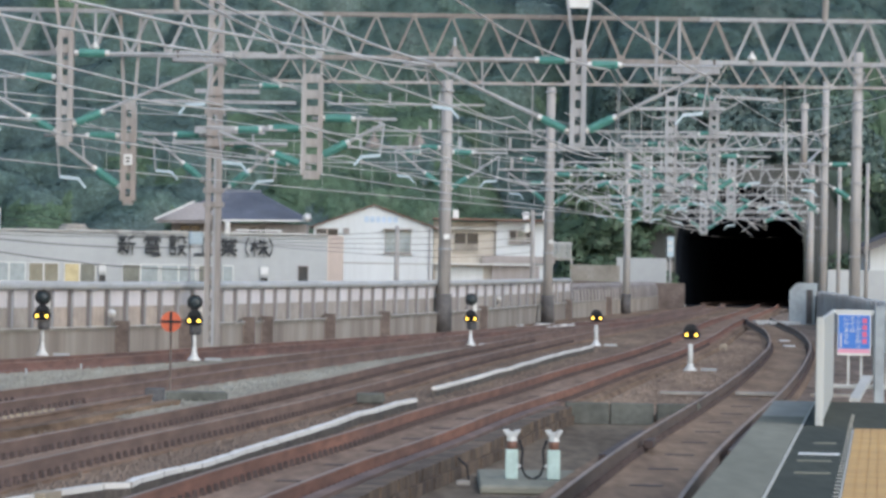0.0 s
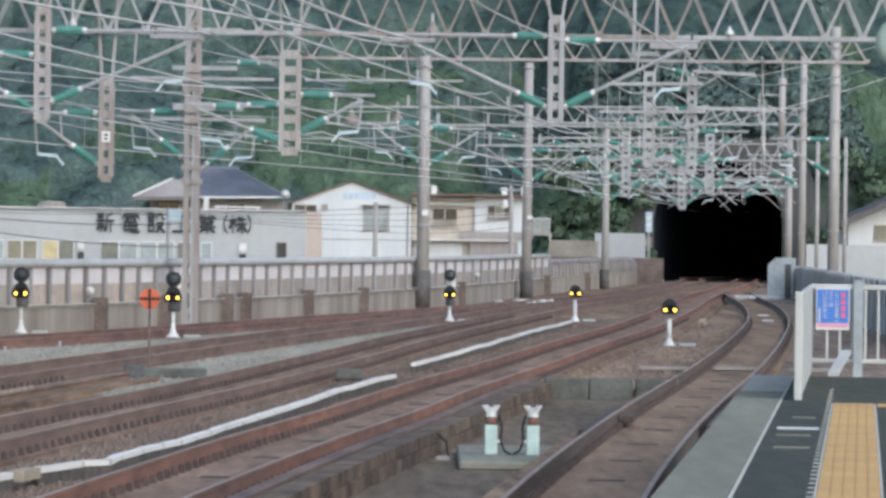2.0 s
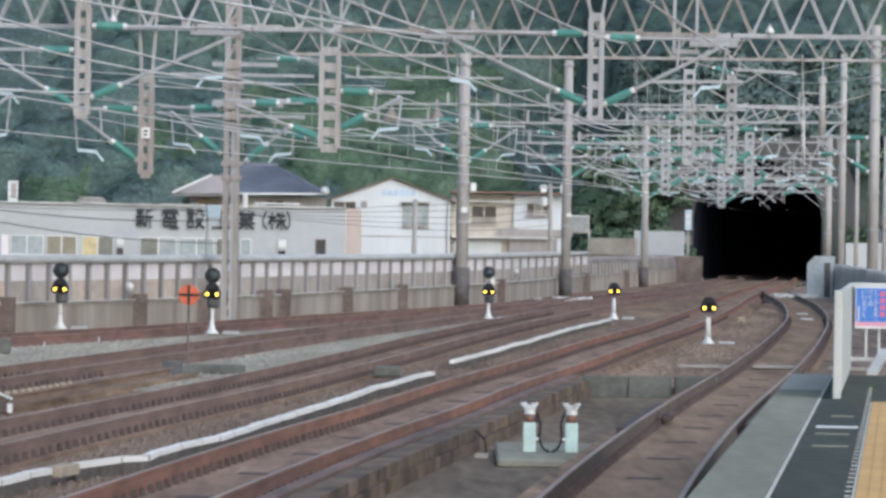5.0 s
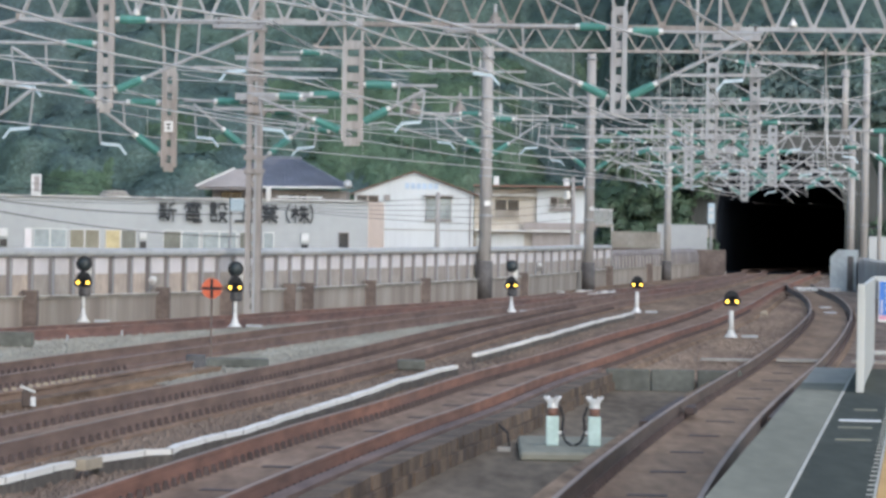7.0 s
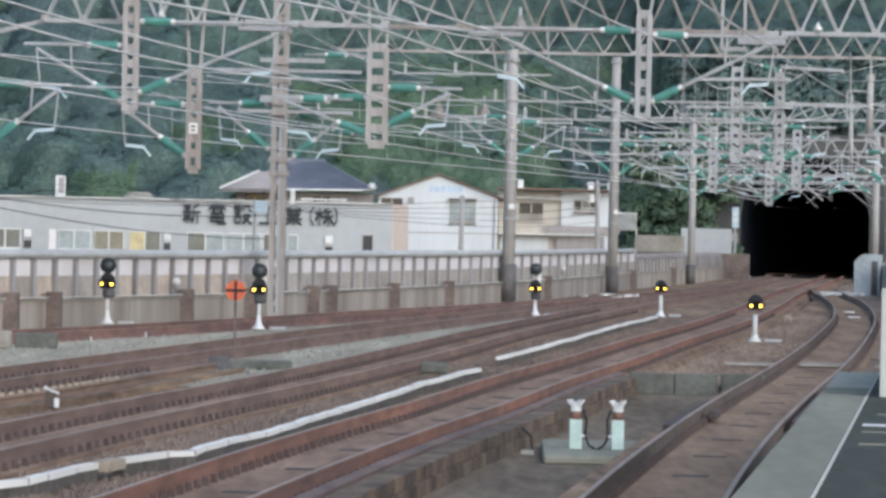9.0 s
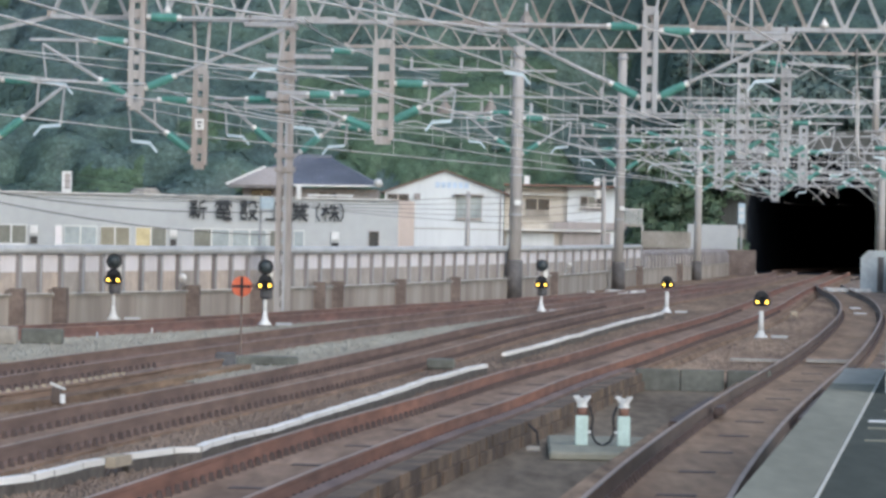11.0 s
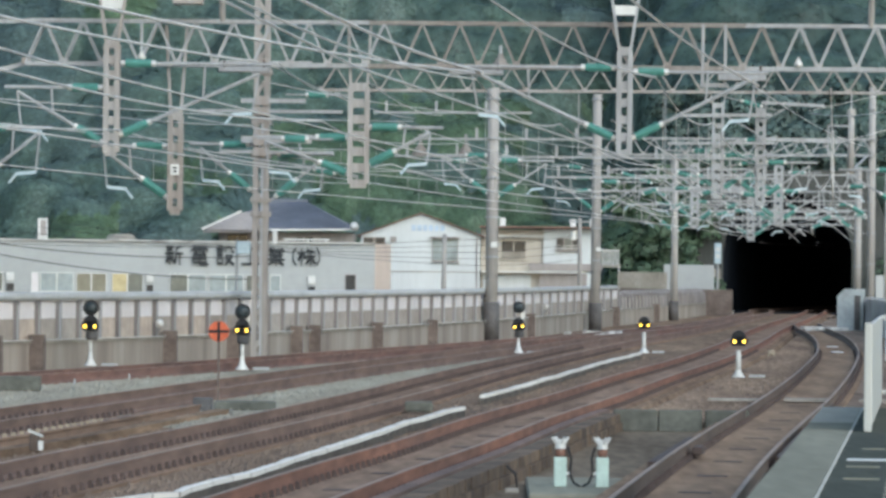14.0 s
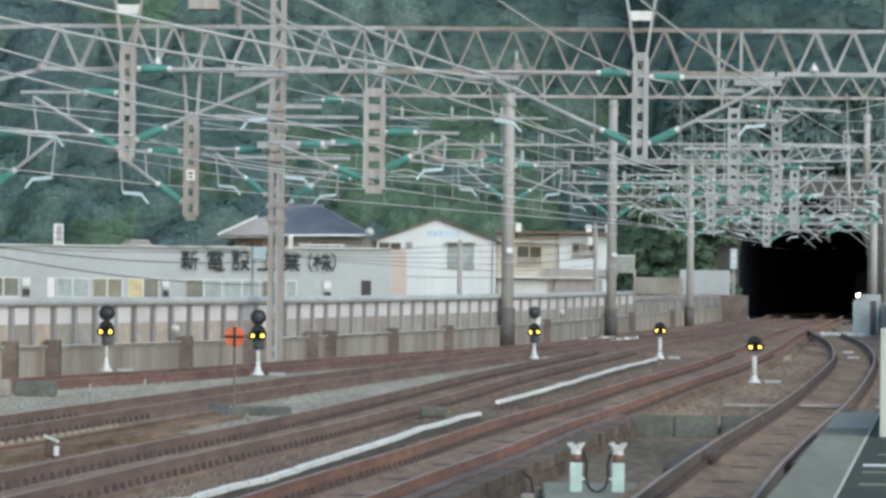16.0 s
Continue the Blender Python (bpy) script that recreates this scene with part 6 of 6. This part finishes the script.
part("roof", Mesh().add([(-9.3, Y - 0.3, 5.12), (-4.85, Y - 0.3, 6.76), (-0.4, Y - 0.3, 5.17), (-9.3, Y + 10.3, 5.12), (-4.85, Y + 10.3, 6.76), (-0.4, Y + 10.3, 5.17), (-9.3, Y - 0.3, 5.18), (-4.85, Y - 0.3, 6.82), (-0.4, Y - 0.3, 5.23), (-9.3, Y + 10.3, 5.18), (-4.85, Y + 10.3, 6.82), (-0.4, Y + 10.3, 5.23)],
     [(0, 1, 4, 3), (1, 2, 5, 4), (6, 9, 10, 7), (7, 10, 11, 8), (0, 6, 7, 1), (1, 7, 8, 2), (0, 3, 9, 6), (2, 8, 11, 5)]), BROWN_TRIM, gh, "thin reddish-brown roof edge")
window(gh, -4.05, -2.25, 3.45, 5.05, Y - 0.01, 2, [PANE_PALE], GREYWALL)
part("awning", Mesh().box((-3.15, Y - 0.25, 5.12), (2.1, 0.5, 0.06)), GREYWALL, gh)
window(gh, -8.85, -7.3, 4.55, 5.1, Y - 0.01, 2, [PANE_DARK], GREYWALL)
part("vent", Mesh().box((-6.75, Y - 0.06, 4.93), (0.42, 0.12, 0.4)), GREYWALL, gh)
part("band", Mesh().box((-4.87, Y - 0.015, 2.72), (8.2, 0.03, 0.06)), CONCRETE, gh)
part("downpipe", Mesh().cyl((-0.95, Y - 0.07, 0), (-0.95, Y - 0.07, 5.2), 0.05, n=6), GREYWALL, gh)
nm = thing("faded_lettering", "row of faded pale blue lettering bars on a white gable", "lettering")
for i in range(6):
    part("bar", Mesh().box((-5.35 + 0.4 * i, Y - 0.03, 5.76), (0.3, 0.04, 0.40)), BLUE_PALE, nm)
gp = thing("utility_pole", "grey utility pole in front of the white house", "pole")
part("shaft", Mesh().cyl((-2.75, 255, -0.5), (-2.72, 255, 4.97), 0.17, 0.13, 10), POLE, gp, smooth=True)

# beige two-storey house with balcony
bh = thing("beige_house", "weathered beige and white two-storey house with awnings and a balcony", "house")
part("left_wall", Mesh().box((1.55, 313, 2.6), (4.5, 6, 6.4)), BEIGE, bh)
part("right_wall", Mesh().box((5.6, 312.7, 2.65), (3.62, 6, 6.5)), HOUSE_WHITE, bh)
part("roof", Mesh().box((3.45, 312.4, 5.98), (8.5, 7.4, 0.11)), BROWN_TRIM, bh, "flat reddish-brown roof edge")
part("upper_awning", Mesh().box((1.55, 309.75, 5.33), (4.6, 0.6, 0.12)), WHITE, bh)
part("lower_awning", Mesh().box((2.8, 309.55, 2.78), (6.9, 0.9, 0.12)), WHITE, bh)
part("floor_band", Mesh().box((5.4, 309.6, 3.15), (5.2, 0.3, 0.5)), GREYWALL, bh)
part("ground_wall", Mesh().box((1.2, 309.93, 1.3), (3.4, 0.1, 2.5)), HOUSE_WHITE, bh, "grubby white lower wall")
part("shutter", Mesh().box((5.2, 309.62, 1.9), (3.4, 0.1, 1.6)), GREYWALL, bh)
window(bh, 0.75, 2.55, 3.7, 5.05, 309.98, 2, [PANE_DARK], BEIGE)
part("blind", Mesh().box((1.65, 309.9, 3.98), (1.7, 0.05, 0.5)), CONCRETE, bh)
window(bh, 4.7, 6.4, 4.35, 5.25, 309.68, 3, [PANE_DARK, PANE], GREYWALL)
part("window_rail", Mesh().box((5.55, 309.5, 4.5), (1.7, 0.06, 0.08)).box((5.55, 309.5, 4.7), (1.7, 0.06, 0.05)), WHITE, bh)
part("balcony_floor", Mesh().box((8.35, 310.5, 3.25), (2.0, 1.8, 0.14)), CONCRETE, bh)
for i in range(9):
    part("balcony_baluster", Mesh().box((7.7 + 0.18 * i, 309.7, 3.85), (0.08, 0.05, 1.05)), WHITE, bh)
part("balcony_rail", Mesh().box((8.4, 309.7, 4.4), (1.65, 0.08, 0.09)), WHITE, bh)
part("balcony_post", Mesh().cyl((9.2, 309.7, -0.5), (9.2, 309.7, 3.25), 0.07, n=6), WHITE, bh)
# dark sheet standing for the shade in the gap between the houses
part("dark_gap", Mesh().box((-0.62, 310.5, 1.9), (0.5, 0.1, 1.5)), PANE_DARK, bh)
for x, z in ((0.85, 6.35), (7.3, 6.35), (5.9, 6.3)):
    t = thing("rooftop_unit", "small white unit on the roof edge", "air conditioner")
    part("casing", Mesh().box((x, 310.5, z), (0.42, 0.35, 0.62)), WHITE, t, bevel=0.03)
up = thing("utility_pole", "grey utility pole with transformer and crossarm", "pole")
part("shaft", Mesh().cyl((5.42, 260, -0.5), (5.34, 260, 6.1), 0.17, 0.12, 10), POLE, up, smooth=True)
part("crossarm", Mesh().box((5.3, 259.9, 5.85), (1.3, 0.1, 0.1)), STEEL, up)
part("transformer", Mesh().cyl((4.95, 259.8, 4.75), (4.95, 259.8, 5.25), 0.2, n=10), FITTING, up)
for k in range(5):
    z = 3.2 + 0.55 * k
    solo("service_cable", Mesh().sweep(WIRE4(0.014), gantry_sag((-31 + k, 262, z + 1.0 - 0.2 * k), (-2.75, 255, 4.6 - 0.35 * k), 0.35)), WIRE_DARK, "thin dark service cable along the street", "cable", "street cables")
    solo("service_cable", Mesh().sweep(WIRE4(0.014), gantry_sag((-2.75, 255, 4.6 - 0.35 * k), (5.38, 260, 5.6 - 0.5 * k), 0.2)), WIRE_DARK, "thin dark service cable along the street", "cable", "street cables")

# white house on the far embankment
rh = thing("gabled_house", "small white house with a dark gabled roof on the embankment", "house")
body = Mesh().add([(29.9, 303, 1.2), (37, 303, 1.2), (37, 303, 4.4), (33.4, 303, 6.0), (29.9, 303, 4.4), (29.9, 310, 1.2), (37, 310, 1.2), (37, 310, 4.4), (33.4, 310, 6.0), (29.9, 310, 4.4)], [(0, 1, 2, 3, 4), (9, 8, 7, 6, 5), (0, 4, 9, 5), (1, 6, 7, 2), (0, 5, 6, 1)])
part("wall", body, HOUSE_WHITE, rh)
part("roof", Mesh().beam((29.2, 306, 4.22), (33.4, 306, 6.15), 9, 0.42, (0, 0, 1)).beam((33.4, 306, 6.15), (37.6, 306, 4.22), 9, 0.42, (0, 0, 1)), POLE_DARK, rh, "dark grey roof")
window(rh, 31.7, 33.6, 3.15, 4.25, 302.98, 2, [PANE, PANE_PALE], GREYWALL)

# houses up the slope
for x, y, w, z, m_, r_ in ((2.2, 366, 4.2, 9.2, BEIGE, GREYWALL), (7.5, 368, 4.5, 9.8, GREYWALL, TILE_BLUE), (11.8, 372, 3.8, 12.6, BEIGE, BROWN_TRIM), (3.0, 384, 5.0, 15.8, GREYWALL, TILE_BLUE), (10.5, 392, 5.5, 20.0, BEIGE, GREYWALL)):
    t = thing("hill_house", "small grey-walled house among trees on the slope", "house", "houses on the slope")
    part("wall", Mesh().box((x, y, z - 2.0), (w, 4, 6.4)), m_, t)
    part("roof", Mesh().add([(x - w / 2 - 0.4, y - 2.4, z + 1.1), (x + w / 2 + 0.4, y - 2.4, z + 1.1), (x + w / 2 + 0.4, y + 2.4, z + 1.1), (x - w / 2 - 0.4, y + 2.4, z + 1.1), (x - w / 3, y, z + 2.4), (x + w / 3, y, z + 2.4)], [(0, 1, 5, 4), (1, 2, 5), (2, 3, 4, 5), (3, 0, 4), (0, 3, 2, 1)]), r_, t)
    window(t, x - w * 0.3, x + w * 0.1, z - 0.5, z + 0.5, y - 2.02, 2, [PANE_DARK], WHITE)

# small fittings: mast plates, fence lamps, a roof dish and slack cables
for x, y, z, w in ((0.14, 185.66, 3.96, 0.26), (5.68, 227.68, 4.04, 0.24)):
    t = thing("mast_plate", "small white plate banded to a concrete mast", "plate", "mast plates")
    part("plate", Mesh().box((x, y, z), (w, 0.03, w * 0.9)), WHITE, t)
    part("band", Mesh().cyl((x, y + 0.31, z - 0.03), (x, y + 0.31, z + 0.03), 0.31, n=14), STEEL, t)
for x, y, z in ((-10.13, 132.60, 1.11), (2.72, 208.20, 1.16)):
    t = thing("fence_lamp", "small round white lamp on a short bracket at the fence", "lamp", "fence lamps")
    part("globe", Mesh().lathe((x, y, z - 0.14), (x, y, z + 0.14), [(0, 0.04), (0.2, 0.11), (0.5, 0.14), (0.8, 0.11), (1, 0.04)], 10), FITTING, t, smooth=True)
    part("bracket", Mesh().beam((x, y, z - 0.14), (x - 0.1, y + 0.25, z - 0.3), 0.05), STEEL, t)
dish = thing("satellite_dish", "pale satellite dish on the eaves of the tiled house", "dish")
part("reflector", Mesh().lathe((-10.46, 329.50, 6.04), (-10.41, 329.34, 6.08), [(0, 0.06), (0.4, 0.26), (1, 0.36)], 14), FITTING, dish, smooth=True)
part("arm", Mesh().beam((-10.46, 329.50, 6.04), (-10.56, 330.20, 5.85), 0.05), STEEL, dish)
for p, q in (((-14.49, 117.40, 3.35), (-7.79, 139.70, 2.47)), ((-14.49, 117.40, 3.58), (-7.80, 139.70, 3.22))):
    solo("service_cable", Mesh().sweep(WIRE4(0.014), gantry_sag(p, q, 0.22)), WIRE_DARK, "slack black cable strung between two masts", "cable", "mast cables")

# writing on the notice board
def text(parent, body, x, z, size, material):
    """One column of upright writing."""
    for i, ch in enumerate(body):
        c = bpy.data.curves.new("glyph", "FONT")
        c.body, c.size, c.align_x, c.extrude = ch, size, "CENTER", 0.002
        o = new("glyph", c)
        o.data.materials.append(material)
        o.parent = parent
        o.matrix_basis = Matrix.Translation((x, -0.018, z - i * size * 1.0)) @ pose(0, 0, 0, 90, 0, 0)


text(board, "ここから先へ", 1.045, 2.165, 0.075, WHITE)
text(board, "でては", 0.965, 2.165, 0.075, WHITE)
text(board, "いけません", 0.885, 2.165, 0.075, WHITE)
RED_SIGN = mat("sign_red", (0.62, 0.13, 0.22), 0.5, 0, 0.06, 2, 9, 0)
for i in range(4):
    part("heading_mark", Mesh().box((1.13, -0.018, 2.17 - 0.09 * i), (0.06, 0.006, 0.065)), RED_SIGN, board)
part("small_print", Mesh().box((0.815, -0.018, 1.9), (0.018, 0.006, 0.2)), FROST, board)

# ---------------------------------------------------------------- the train in the tunnel
train = thing("train", "commuter train with lit headlights coming out of the tunnel", "train")
# body colour kept dark to stand for the unlit tunnel around it
TRAIN_DARK = mat("train_shade_dark", (0.045, 0.047, 0.055), 0.5, 0, 0.1, 0.8, 6, 0.0)
bodyp = [(-1.38, 0.35), (1.38, 0.35), (1.4, 2.2), (1.3, 3.2), (0.9, 3.75), (-0.9, 3.75), (-1.3, 3.2), (-1.4, 2.2)]
for k in range(2):
    m = Mesh()
    y0 = 0.0 + 18.6 * k
    rows = [(y0 + (0.25 if k == 0 else 0), 0.96), (y0 + 0.7, 1.0), (y0 + 18.0, 1.0)]
    vs = [(x * s_, y_, 0.35 + (z - 0.35) * (s_ if s_ < 1 else 1)) for y_, s_ in rows for x, z in bodyp]
    fs = [(i * 8 + j, i * 8 + (j + 1) % 8, (i + 1) * 8 + (j + 1) % 8, (i + 1) * 8 + j) for i in range(2) for j in range(8)] + [tuple(range(8))[::-1], tuple(range(16, 24))]
    part("car_body", m.add(vs, fs), TRAIN_DARK, train, "car body coloured dark for the tunnel's shade")
    for yb in (y0 + 3.2, y0 + 14.8):
        bg = Mesh().box((0, yb, 0.3), (2.0, 2.4, 0.3))
        bogie = part("bogie", bg, BLACK, train)
        for a, b in itertools.product((-1, 1), repeat=2):
            part("wheel", Mesh().cyl((a * 0.72, yb + b * 1.05, 0.43), (a * 0.82, yb + b * 1.05, 0.43), 0.43, n=14), IRON, bogie)
    for i in range(5):
        for s_ in (-1, 1):
            part("side_window", Mesh().box((s_ * 1.385, y0 + 2.4 + 3.2 * i, 2.15), (0.03, 1.7, 0.85)), PANE_DARK, train)
part("windscreen", Mesh().box((0, 0.235, 2.45), (2.2, 0.03, 0.95)), PANE_DARK, train)
part("white_band", Mesh().box((0, 0.235, 1.05), (2.5, 0.03, 0.2)), STEEL, train)
part("coupler", Mesh().box((0, 0.0, 0.75), (0.35, 0.6, 0.3)), BLACK, train)
for s_ in (-0.95, 0.95):
    hl = part("headlight_case", Mesh().cyl((s_, 0.25, 1.5), (s_, 0.17, 1.5), 0.24, n=16), IRON, train)
    part("headlight_lens", Mesh().cyl((s_, 0.16, 1.5), (s_, 0.12, 1.5), 0.2, n=16), HEADLIGHT, hl, "brilliant warm white lens")


# ---------------------------------------------------------------- moving things
def motions():
    rows = []
    for t in (0, 2, 4, 6, 8, 10, 12, 13, 14, 14.5, 15, 15.5, 16):
        s = 34 + 18.0 * (16 - t)
        c = TUNNEL_AT + Vector((math.cos(TUNNEL_HEAD), -math.sin(TUNNEL_HEAD), 0)) * TUNNEL_R
        a = TUNNEL_HEAD + s / TUNNEL_R
        p = c + Vector((-math.cos(a), math.sin(a), 0)) * (TUNNEL_R - 2.2)
        rows.append((t, pose(p.x, p.y, 0, 0, 0, -math.degrees(a))))
    walk(train, rows)


motions()
